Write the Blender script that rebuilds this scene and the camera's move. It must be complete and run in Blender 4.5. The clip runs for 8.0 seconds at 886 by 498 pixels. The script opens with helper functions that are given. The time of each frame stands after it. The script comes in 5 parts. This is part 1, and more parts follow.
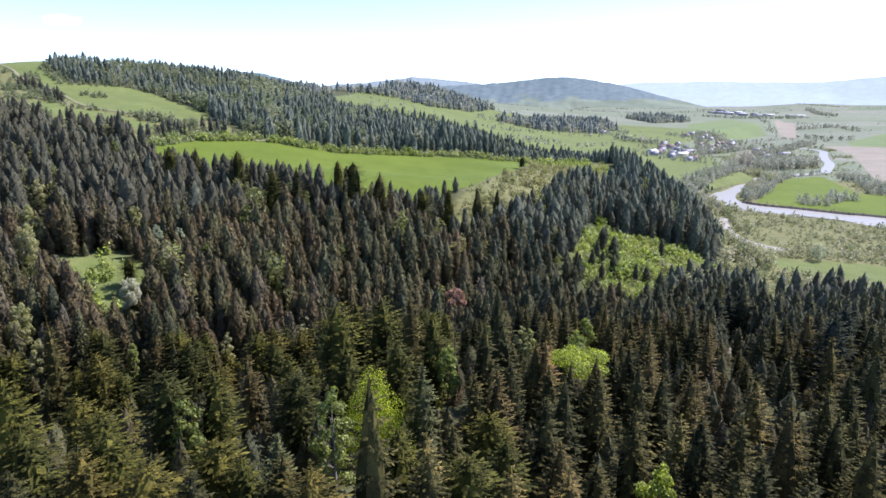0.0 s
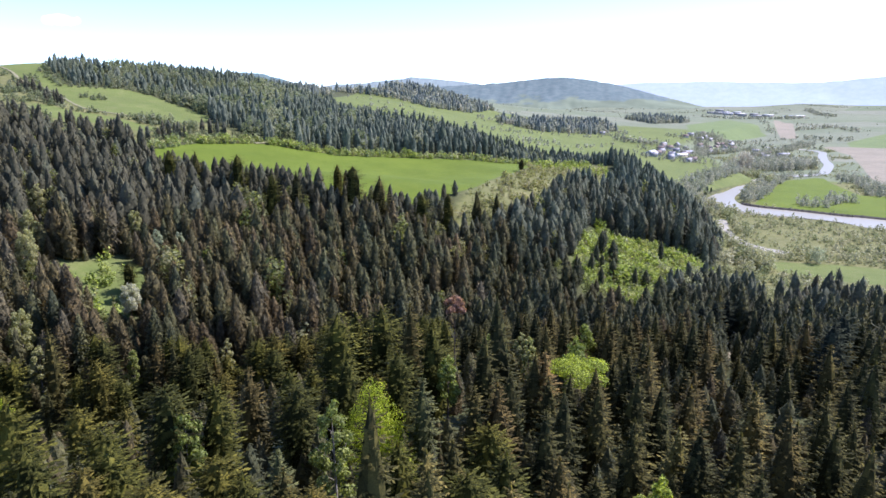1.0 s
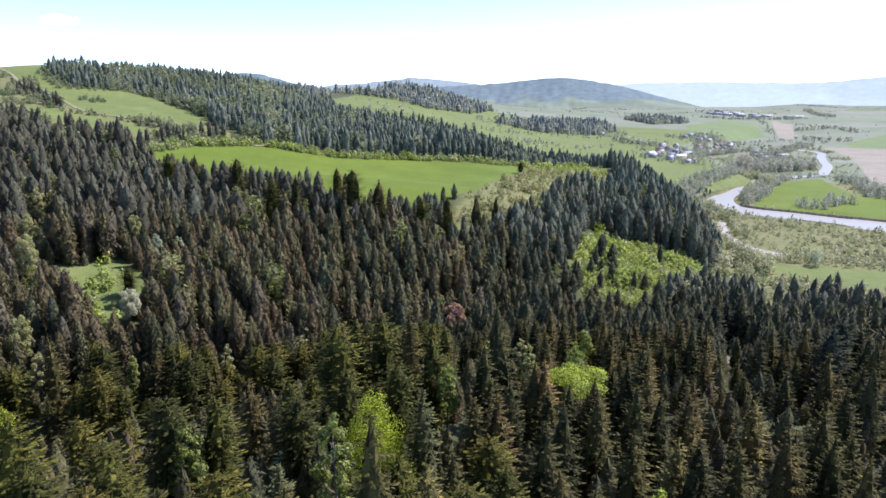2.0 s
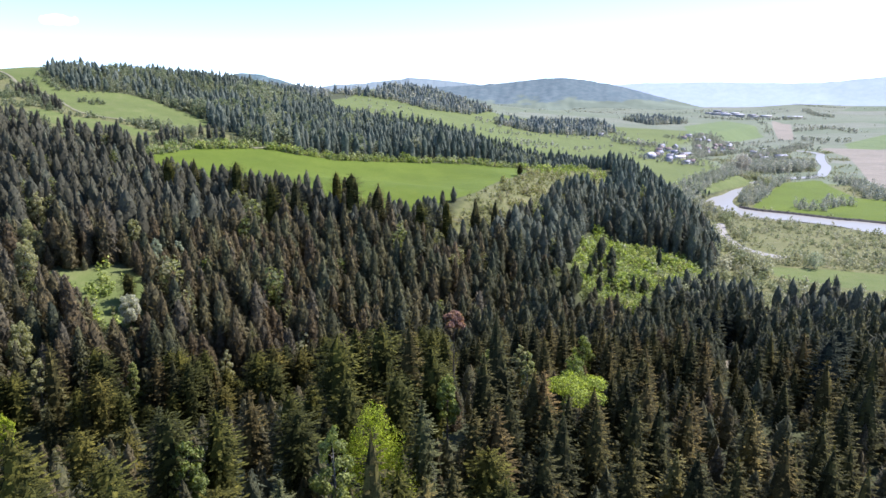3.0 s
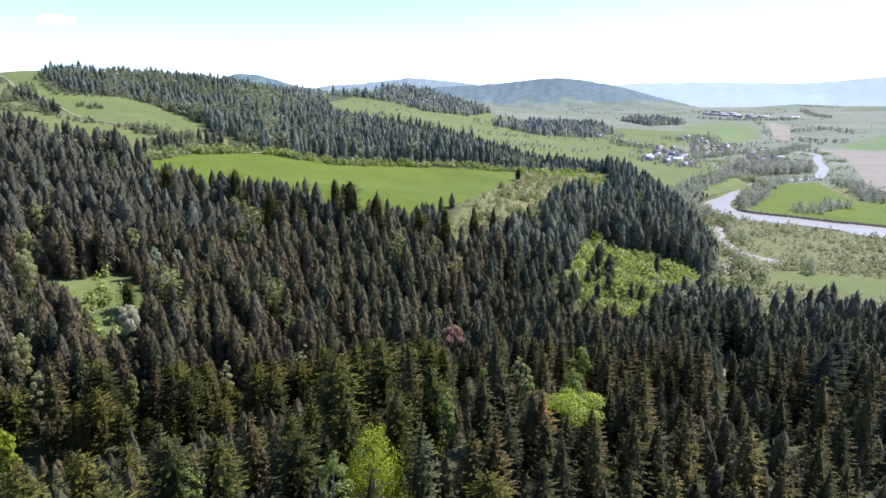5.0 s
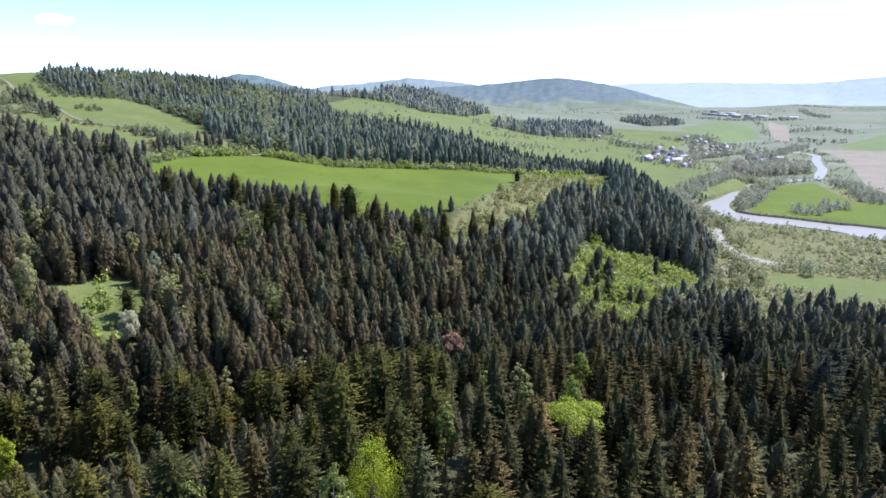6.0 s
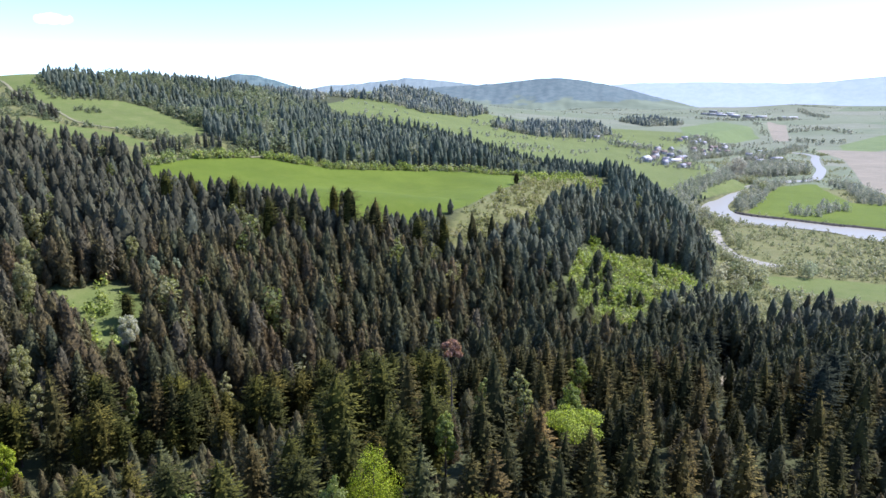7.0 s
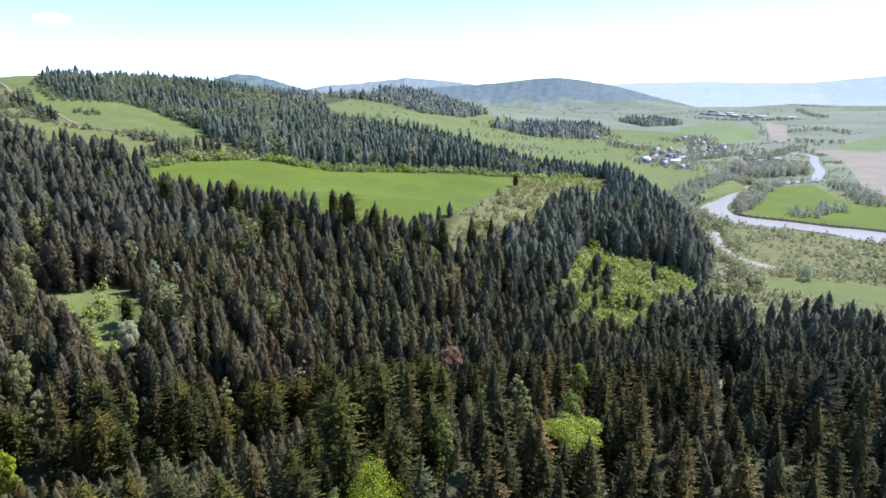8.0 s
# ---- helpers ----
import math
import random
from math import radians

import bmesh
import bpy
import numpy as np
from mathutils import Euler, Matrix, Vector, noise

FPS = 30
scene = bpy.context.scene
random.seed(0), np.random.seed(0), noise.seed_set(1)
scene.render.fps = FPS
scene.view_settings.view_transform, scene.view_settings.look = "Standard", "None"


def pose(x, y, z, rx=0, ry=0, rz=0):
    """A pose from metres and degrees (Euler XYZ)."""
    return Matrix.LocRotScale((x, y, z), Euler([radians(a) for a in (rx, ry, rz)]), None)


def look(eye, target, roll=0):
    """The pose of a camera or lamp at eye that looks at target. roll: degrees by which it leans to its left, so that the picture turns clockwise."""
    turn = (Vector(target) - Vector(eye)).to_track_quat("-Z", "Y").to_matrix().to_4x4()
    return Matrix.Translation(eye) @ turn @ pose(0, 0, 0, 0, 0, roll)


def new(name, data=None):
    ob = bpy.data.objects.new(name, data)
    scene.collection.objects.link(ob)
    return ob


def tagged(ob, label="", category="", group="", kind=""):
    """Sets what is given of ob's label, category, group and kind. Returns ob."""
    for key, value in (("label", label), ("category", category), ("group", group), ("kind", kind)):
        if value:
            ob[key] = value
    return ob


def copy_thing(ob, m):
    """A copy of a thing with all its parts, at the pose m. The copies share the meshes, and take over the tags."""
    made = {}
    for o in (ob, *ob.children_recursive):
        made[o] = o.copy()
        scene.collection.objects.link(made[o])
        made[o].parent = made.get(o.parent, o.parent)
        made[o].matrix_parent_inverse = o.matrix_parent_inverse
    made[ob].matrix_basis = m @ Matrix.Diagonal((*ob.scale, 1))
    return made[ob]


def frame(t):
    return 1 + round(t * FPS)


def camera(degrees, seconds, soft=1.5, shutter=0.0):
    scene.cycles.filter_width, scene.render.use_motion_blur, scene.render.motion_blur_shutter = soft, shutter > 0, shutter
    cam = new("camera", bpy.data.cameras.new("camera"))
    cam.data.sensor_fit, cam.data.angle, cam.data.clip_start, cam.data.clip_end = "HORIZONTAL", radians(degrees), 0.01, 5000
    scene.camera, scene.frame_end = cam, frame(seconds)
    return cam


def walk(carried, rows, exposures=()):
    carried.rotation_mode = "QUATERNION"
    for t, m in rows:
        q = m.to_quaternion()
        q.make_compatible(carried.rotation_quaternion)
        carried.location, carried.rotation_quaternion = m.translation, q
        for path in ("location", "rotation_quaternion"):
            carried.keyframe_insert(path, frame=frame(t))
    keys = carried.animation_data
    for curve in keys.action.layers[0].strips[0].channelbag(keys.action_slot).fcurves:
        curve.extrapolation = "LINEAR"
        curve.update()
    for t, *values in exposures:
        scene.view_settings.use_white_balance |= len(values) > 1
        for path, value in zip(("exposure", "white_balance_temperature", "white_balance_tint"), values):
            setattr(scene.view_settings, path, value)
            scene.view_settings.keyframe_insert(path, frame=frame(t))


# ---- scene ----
cam = camera(69.1, 8.0, soft=1.5)

# the drone climbs almost straight up, 2 m a second
EYE = 107.0
CLIMB = [
    (0.0, 0, 0, 0, 0, -12.7, 0),
    (0.5, -0.053, 0.035, 1.015, -0.029, -12.701, 0.002),
    (1.0, -0.103, 0.071, 2.023, -0.06, -12.702, 0.004),
    (1.5, -0.152, 0.109, 3.027, -0.094, -12.705, 0.007),
    (3.0, -0.284, 0.233, 6.015, -0.209, -12.716, 0.019),
    (3.5, -0.323, 0.278, 7.006, -0.249, -12.723, 0.025),
    (4.0, -0.361, 0.325, 7.997, -0.291, -12.73, 0.03),
    (4.5, -0.396, 0.373, 8.988, -0.333, -12.738, 0.037),
    (6.0, -0.488, 0.528, 11.969, -0.457, -12.773, 0.059),
    (6.5, -0.514, 0.583, 12.969, -0.497, -12.788, 0.068),
    (7.0, -0.539, 0.64, 13.974, -0.535, -12.805, 0.077),
    (7.5, -0.56, 0.699, 14.984, -0.571, -12.824, 0.087),
    (8.0, -0.58, 0.759, 16, -0.605, -12.845, 0.097),
]
walk(cam, [(t, pose(x, y, EYE + z, 90 + pitch, roll, yaw)) for t, x, y, z, yaw, pitch, roll in CLIMB],
     exposures=[(0.0, 1.10, 5700, 24), (8.0, 1.02, 5530, 20)])

# ---------------------------------------------------------------- light
SUN_AZ, SUN_EL = 66.0, 52.0        # degrees clockwise from straight ahead (+y), degrees up
world = bpy.data.worlds.new("world")
scene.world = world
world.use_nodes = True
wn = world.node_tree
sky = wn.nodes.new("ShaderNodeTexSky")
sky.sky_type = "NISHITA"
sky.sun_disc = False
sky.sun_elevation = radians(SUN_EL)
sky.sun_rotation = radians(SUN_AZ)
sky.altitude = 3800
sky.air_density, sky.dust_density, sky.ozone_density = 1.0, 0.0, 1.0


def wisp(azimuth, elevation, wide, high):
    """A small torn cloud, by its direction in the sky."""
    def op(kind, a, b=0.0):
        n = wn.nodes.new("ShaderNodeMath")
        n.operation = kind
        for value, socket in ((a, n.inputs[0]), (b, n.inputs[1])):
            if hasattr(value, "is_linked"):
                wn.links.new(value, socket)
            else:
                socket.default_value = value
        return n.outputs[0]

    way = wn.nodes.new("ShaderNodeTexCoord").outputs["Generated"]
    split = wn.nodes.new("ShaderNodeSeparateXYZ")
    wn.links.new(way, split.inputs[0])
    az_ = op("SUBTRACT", op("ARCTAN2", split.outputs[0], split.outputs[1]), radians(azimuth))
    el_ = op("SUBTRACT", op("ARCSINE", split.outputs[2]), radians(elevation))
    tear = wn.nodes.new("ShaderNodeTexNoise")
    tear.inputs["Scale"].default_value, tear.inputs["Detail"].default_value = 60.0, 5.0
    wn.links.new(way, tear.inputs["Vector"])
    far_ = op("ADD", op("POWER", op("ABSOLUTE", op("DIVIDE", az_, radians(wide))), 2.0), op("POWER", op("ABSOLUTE", op("DIVIDE", el_, radians(high))), 2.0))
    body = op("SUBTRACT", op("ADD", 0.55, op("MULTIPLY", op("SUBTRACT", tear.outputs["Fac"], 0.5), 2.2)), far_)
    soft_ = wn.nodes.new("ShaderNodeMapRange")
    soft_.inputs[1].default_value, soft_.inputs[2].default_value = 0.0, 0.5
    wn.links.new(body, soft_.inputs[0])
    return soft_.outputs[0]


veil = wn.nodes.new("ShaderNodeMix")
veil.data_type = "RGBA"
wn.links.new(wisp(-29.4, 6.0, 1.5, 0.6), veil.inputs[0])
wn.links.new(sky.outputs[0], veil.inputs[6])
veil.inputs[7].default_value = (6.5, 6.6, 6.6, 1)
wn.links.new(veil.outputs[2], wn.nodes["Background"].inputs[0])
wn.nodes["Background"].inputs[1].default_value = 0.16

sun_data = bpy.data.lights.new("sun", "SUN")
sun_data.energy, sun_data.angle, sun_data.color = 4.6, radians(0.6), (1.0, 0.94, 0.84)
sun = new("sun", sun_data)
az, el = radians(SUN_AZ), radians(SUN_EL)
sun.matrix_world = look((0, 0, 0), (-math.sin(az) * math.cos(el), -math.cos(az) * math.cos(el), -math.sin(el)))

# ---------------------------------------------------------------- materials


def material(name):
    m = bpy.data.materials.new(name)
    m.use_nodes = True
    nt = m.node_tree
    return m, nt, nt.nodes["Principled BSDF"]


def node(nt, kind, **values):
    n = nt.nodes.new(kind)
    for key, value in values.items():
        n.inputs[key.replace("_", " ")].default_value = value
    return n


def ramp(nt, source, stops):
    r = nt.nodes.new("ShaderNodeValToRGB")
    while len(r.color_ramp.elements) < len(stops):
        r.color_ramp.elements.new(0.5)
    for e, (p, c) in zip(r.color_ramp.elements, stops):
        e.position, e.color = p, (*c, 1)
    nt.links.new(source, r.inputs[0])
    return r.outputs[0]


def mix(nt, fac, a, b, blend="MIX"):
    n = nt.nodes.new("ShaderNodeMix")
    n.data_type, n.blend_type = "RGBA", blend
    for value, socket in ((fac, n.inputs[0]), (a, n.inputs[6]), (b, n.inputs[7])):
        if hasattr(value, "is_linked"):
            nt.links.new(value, socket)
        elif isinstance(value, tuple):
            socket.default_value = (*value, 1)
        else:
            socket.default_value = value
    return n.outputs[2]


def math_node(nt, op, a, b=None, c=None):
    n = nt.nodes.new("ShaderNodeMath")
    n.operation = op
    n.use_clamp = False
    for value, socket in zip((a, b, c), n.inputs):
        if value is None:
            continue
        if hasattr(value, "is_linked"):
            nt.links.new(value, socket)
        else:
            socket.default_value = value
    return n.outputs[0]


def noise_of(nt, scale, detail=4.0, rough=0.6, vector=None):
    n = node(nt, "ShaderNodeTexNoise", Scale=scale, Detail=detail, Roughness=rough)
    if vector is None:
        geo = nt.nodes.new("ShaderNodeNewGeometry")
        vector = geo.outputs["Position"]
    nt.links.new(vector, n.inputs["Vector"])
    return n.outputs["Fac"]


def attribute(nt, name):
    a = nt.nodes.new("ShaderNodeAttribute")
    a.attribute_name = name
    return a.outputs["Fac"]


def foliage(name, stops, see_through=0.25, joined=False, rough=0.62, roundness=0.68, glow=(1.25, 1.3, 0.7), contrast=1.0, shine=0.3, relief=0.0):
    """Leaves or needles: the tree's own tint, finer variation leaf by leaf, some light let through."""
    m, nt, bsdf = material(name)
    if joined:
        own = attribute(nt, "tint")
    else:
        own = nt.nodes.new("ShaderNodeObjectInfo").outputs["Random"]
    geo = nt.nodes.new("ShaderNodeNewGeometry")
    col = ramp(nt, own, stops)
    leaf = ramp(nt, geo.outputs["Random Per Island"], [(0.0, (1 - 0.55 * contrast, 1 - 0.52 * contrast, 1 - 0.53 * contrast)), (0.6, (1.0, 1.0, 0.97)), (1.0, (1 + 0.8 * contrast, 1 + 0.72 * contrast, 1 + 0.4 * contrast))])
    col = mix(nt, 1.0, col, leaf, "MULTIPLY")
    patch = ramp(nt, noise_of(nt, 0.9, 3), [(0.3, (0.72, 0.76, 0.74)), (0.7, (1.2, 1.16, 1.05))])
    col = mix(nt, 1.0, col, patch, "MULTIPLY")
    grain = ramp(nt, noise_of(nt, 4.5, 3, 0.7), [(0.32, (0.62, 0.64, 0.62)), (0.68, (1.34, 1.32, 1.28))])
    col = mix(nt, 1.0, col, grain, "MULTIPLY")
    nt.links.new(col, bsdf.inputs["Base Color"])
    bsdf.inputs["Roughness"].default_value = rough
    bsdf.inputs["Specular IOR Level"].default_value = shine
    # the crown's own roundness turns each leaf's shading outwards
    bulge = nt.nodes.new("ShaderNodeAttribute")
    bulge.attribute_name = "bulge"
    turn = nt.nodes.new("ShaderNodeVectorTransform")
    turn.vector_type, turn.convert_from, turn.convert_to = "NORMAL", "OBJECT", "WORLD"
    nt.links.new(bulge.outputs["Vector"], turn.inputs[0])
    blend = nt.nodes.new("ShaderNodeMix")
    blend.data_type = "VECTOR"
    blend.inputs[0].default_value = roundness
    nt.links.new(geo.outputs["Normal"], blend.inputs[4])
    nt.links.new(turn.outputs[0], blend.inputs[5])
    unit = nt.nodes.new("ShaderNodeVectorMath")
    unit.operation = "NORMALIZE"
    nt.links.new(blend.outputs[1], unit.inputs[0])
    facing = unit.outputs[0]
    if relief:
        tufts = node(nt, "ShaderNodeBump", Strength=relief, Distance=0.5)
        nt.links.new(noise_of(nt, 1.6, 4, 0.7), tufts.inputs["Height"])
        nt.links.new(facing, tufts.inputs["Normal"])
        facing = tufts.outputs[0]
    nt.links.new(facing, bsdf.inputs["Normal"])
    tr = nt.nodes.new("ShaderNodeBsdfTranslucent")
    nt.links.new(mix(nt, 1.0, col, glow, "MULTIPLY"), tr.inputs[0])
    mx = nt.nodes.new("ShaderNodeMixShader")
    mx.inputs[0].default_value = see_through
    nt.links.new(bsdf.outputs[0], mx.inputs[1])
    nt.links.new(tr.outputs[0], mx.inputs[2])
    nt.links.new(mx.outputs[0], nt.nodes["Material Output"].inputs[0])
    return m


def plain(name, base, dark, scale=1.0, rough=0.8, bump=0.3, metallic=0.0):
    """A rough surface in two shades, mottled at two scales."""
    m, nt, bsdf = material(name)
    big, small = noise_of(nt, scale, 4), noise_of(nt, scale * 9, 5)
    col = mix(nt, ramp(nt, big, [(0.35, (0, 0, 0)), (0.65, (1, 1, 1))]), dark, base)
    col = mix(nt, 0.5, col, ramp(nt, small, [(0.3, (0.6, 0.6, 0.6)), (0.7, (1.3, 1.3, 1.3))]), "MULTIPLY")
    nt.links.new(col, bsdf.inputs["Base Color"])
    bsdf.inputs["Roughness"].default_value = rough
    bsdf.inputs["Metallic"].default_value = metallic
    b = node(nt, "ShaderNodeBump", Strength=bump, Distance=0.1)
    nt.links.new(small, b.inputs["Height"])
    nt.links.new(b.outputs[0], bsdf.inputs["Normal"])
    return m


# the greyer last stop puts haze into the pasture spruces' colour
SPRUCE = [(0.0, (0.070, 0.078, 0.050)), (0.15, (0.090, 0.095, 0.055)), (0.35, (0.110, 0.107, 0.056)), (0.6, (0.117, 0.099, 0.052)), (0.82, (0.126, 0.094, 0.055)), (0.9, (0.120, 0.104, 0.072)), (1.0, (0.116, 0.122, 0.100))]
NEAR_FIR = [(0.0, (0.054, 0.057, 0.021)), (0.3, (0.070, 0.072, 0.022)), (0.6, (0.087, 0.086, 0.023)), (0.85, (0.104, 0.098, 0.025)), (1.0, (0.104, 0.088, 0.028))]
NEAR_SPRUCE = [(0.0, (0.058, 0.058, 0.028)), (0.4, (0.077, 0.072, 0.030)), (0.8, (0.102, 0.088, 0.034)), (1.0, (0.114, 0.086, 0.039))]
FRESH = [(0.0, (0.14, 0.16, 0.055)), (0.5, (0.19, 0.20, 0.085)), (1.0, (0.25, 0.235, 0.13))]
# grey-green of spring willows, paled further to imitate haze
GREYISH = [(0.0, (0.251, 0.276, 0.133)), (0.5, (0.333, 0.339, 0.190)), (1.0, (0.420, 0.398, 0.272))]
# leaves of far groves and hedges, with haze lightened into the colour
PASTEL = [(0.0, (0.229, 0.253, 0.175)), (0.5, (0.300, 0.314, 0.242)), (1.0, (0.389, 0.380, 0.321))]
MAT = {
    "needles": foliage("needles", NEAR_FIR, 0.42, roundness=0.5, glow=(1.3, 1.2, 0.5), contrast=1.2, shine=0.03),
    "needles_spruce": foliage("needles_spruce", NEAR_SPRUCE, 0.42, roundness=0.5, glow=(1.2, 1.15, 0.6), contrast=1.2, shine=0.04),
    "needles_wood": foliage("needles_wood", SPRUCE, 0.30, joined=True, roundness=0.62, glow=(1.15, 1.1, 0.9), contrast=0.75, shine=0.1, relief=0.9),
    # hill ridge: needle colour paled in place of haze
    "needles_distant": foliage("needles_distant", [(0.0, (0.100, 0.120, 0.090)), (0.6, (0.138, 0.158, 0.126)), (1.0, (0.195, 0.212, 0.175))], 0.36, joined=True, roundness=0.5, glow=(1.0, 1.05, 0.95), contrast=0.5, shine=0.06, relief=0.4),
    # shade of the right-hand firs, put into their needle colour
    "needles_shaded": foliage("needles_shaded", [(0.0, (0.034, 0.040, 0.033)), (1.0, (0.044, 0.049, 0.038))], 0.2, roundness=0.5, contrast=0.8, shine=0.0),
    # far woods: haze is mixed into this pale blue-green
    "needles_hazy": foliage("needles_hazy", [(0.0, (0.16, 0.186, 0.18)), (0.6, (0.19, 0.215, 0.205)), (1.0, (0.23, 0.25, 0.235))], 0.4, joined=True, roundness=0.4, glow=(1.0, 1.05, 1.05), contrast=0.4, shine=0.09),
    # upper slope and knoll: lighter needles carry some of the haze
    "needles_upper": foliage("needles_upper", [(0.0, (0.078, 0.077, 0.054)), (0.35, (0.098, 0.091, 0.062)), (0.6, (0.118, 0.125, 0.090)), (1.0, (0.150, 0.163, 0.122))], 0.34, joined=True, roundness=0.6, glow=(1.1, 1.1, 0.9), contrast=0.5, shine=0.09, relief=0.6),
    "needles_bluish": foliage("needles_bluish", [(0.0, (0.082, 0.088, 0.038)), (1.0, (0.100, 0.104, 0.048))], 0.3, roundness=0.4, shine=0.06),
    "needles_larch": foliage("needles_larch", [(0.0, (0.17, 0.118, 0.050)), (0.5, (0.165, 0.13, 0.050)), (1.0, (0.16, 0.15, 0.055))], 0.36, roundness=0.4, shine=0.05),
    "leaves_lime": foliage("leaves_lime", [(0.0, (0.31, 0.36, 0.025)), (1.0, (0.34, 0.385, 0.035))], 0.55, roundness=0.0),
    "leaves_hornbeam": foliage("leaves_hornbeam", [(0.0, (0.30, 0.345, 0.055)), (1.0, (0.33, 0.365, 0.07))], 0.5, roundness=0.0),
    "leaves_pale": foliage("leaves_pale", [(0.0, (0.31, 0.31, 0.15)), (1.0, (0.36, 0.34, 0.20))], 0.5, roundness=0.0, contrast=0.5),
    "leaves_pink": foliage("leaves_pink", [(0.0, (0.30, 0.175, 0.15)), (1.0, (0.32, 0.19, 0.16))], 0.5, roundness=0.0),
    "leaves_bronze": foliage("leaves_bronze", [(0.0, (0.50, 0.46, 0.40)), (1.0, (0.52, 0.48, 0.42))], 0.55, roundness=0.5, glow=(1.0, 1.0, 0.95), contrast=0.3),
    "leaves_white": foliage("leaves_white", [(0.0, (0.43, 0.425, 0.375)), (1.0, (0.48, 0.47, 0.42))], 0.5, roundness=0.4, contrast=0.6),
    "leaves_silver": foliage("leaves_silver", [(0.0, (0.36, 0.40, 0.27)), (1.0, (0.42, 0.45, 0.32))], 0.6, roundness=0.5, glow=(1.0, 1.0, 0.9), contrast=0.35),
    "leaves_fresh": foliage("leaves_fresh", [(0.0, (0.19, 0.225, 0.058)), (0.5, (0.22, 0.25, 0.075)), (1.0, (0.25, 0.265, 0.10))], 0.5, roundness=0.0, contrast=0.7),
    "leaves_wood": foliage("leaves_wood", FRESH, 0.5, joined=True, roundness=0.0, contrast=0.5),
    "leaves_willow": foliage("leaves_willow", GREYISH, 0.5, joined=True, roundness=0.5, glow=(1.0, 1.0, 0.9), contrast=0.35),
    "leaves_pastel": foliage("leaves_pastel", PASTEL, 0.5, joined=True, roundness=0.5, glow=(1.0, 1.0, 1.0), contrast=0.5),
    "leaves_hill": foliage("leaves_hill", [(0.0, (0.150, 0.180, 0.092)), (0.5, (0.200, 0.228, 0.128)), (1.0, (0.270, 0.280, 0.190))], 0.55, joined=True, roundness=0.45, glow=(1.05, 1.05, 0.9), contrast=0.4),
    "leaves_hedge": foliage("leaves_hedge", [(0.0, (0.20, 0.245, 0.095)), (0.5, (0.27, 0.31, 0.145)), (1.0, (0.35, 0.36, 0.23))], 0.5, joined=True, roundness=0.0, contrast=0.5),
    "leaves_scrub": foliage("leaves_scrub", [(0.0, (0.165, 0.165, 0.075)), (0.5, (0.225, 0.225, 0.105)), (0.8, (0.26, 0.235, 0.14)), (1.0, (0.30, 0.27, 0.19))], 0.5, joined=True, roundness=0.35, contrast=0.6),
    "leaves_shrub": foliage("leaves_shrub", [(0.0, (0.170, 0.215, 0.050)), (0.5, (0.305, 0.358, 0.078)), (0.8, (0.320, 0.330, 0.135)), (1.0, (0.290, 0.300, 0.180))], 0.42, joined=True, roundness=0.35, contrast=0.8),
    "bark": plain("bark", (0.11, 0.085, 0.065), (0.05, 0.04, 0.032), 1.5, 0.9, 0.6),
    "bark_pale": plain("bark_pale", (0.30, 0.27, 0.23), (0.12, 0.10, 0.09), 2.0, 0.85, 0.4),
    "roof_red": plain("roof_red", (0.17, 0.12, 0.10), (0.11, 0.085, 0.072), 0.6, 0.8, 0.3),
    "roof_grey": plain("roof_grey", (0.20, 0.20, 0.22), (0.14, 0.14, 0.155), 0.6, 0.6, 0.2),
    "roof_pale": plain("roof_pale", (0.50, 0.50, 0.52), (0.40, 0.40, 0.42), 0.4, 0.55, 0.1),
    "wall_white": plain("wall_white", (0.56, 0.54, 0.51), (0.45, 0.43, 0.40), 0.5, 0.9, 0.1),
    "wall_cream": plain("wall_cream", (0.42, 0.37, 0.30), (0.34, 0.30, 0.24), 0.5, 0.9, 0.1),
    "wood_grey": plain("wood_grey", (0.20, 0.16, 0.12), (0.12, 0.10, 0.08), 2.0, 0.85, 0.3),
    "window_dark": plain("window_dark", (0.05, 0.055, 0.06), (0.03, 0.03, 0.035), 1.0, 0.2, 0.0),
    "earth_cut": plain("earth_cut", (0.10, 0.085, 0.065), (0.05, 0.042, 0.034), 0.4, 0.95, 0.8),
    "dirt": plain("dirt", (0.25, 0.215, 0.125), (0.16, 0.16, 0.075), 0.12, 0.95, 0.4),
}


def water_material():
    m, nt, bsdf = material("river_water")
    bsdf.inputs["Base Color"].default_value = (0.27, 0.245, 0.18, 1)
    bsdf.inputs["Roughness"].default_value = 0.38
    bsdf.inputs["Specular IOR Level"].default_value = 0.4
    bsdf.inputs["IOR"].default_value = 1.33
    w = noise_of(nt, 0.25, 4, 0.6)
    b = node(nt, "ShaderNodeBump", Strength=0.08, Distance=0.3)
    nt.links.new(w, b.inputs["Height"])
    nt.links.new(b.outputs[0], bsdf.inputs["Normal"])
    return m


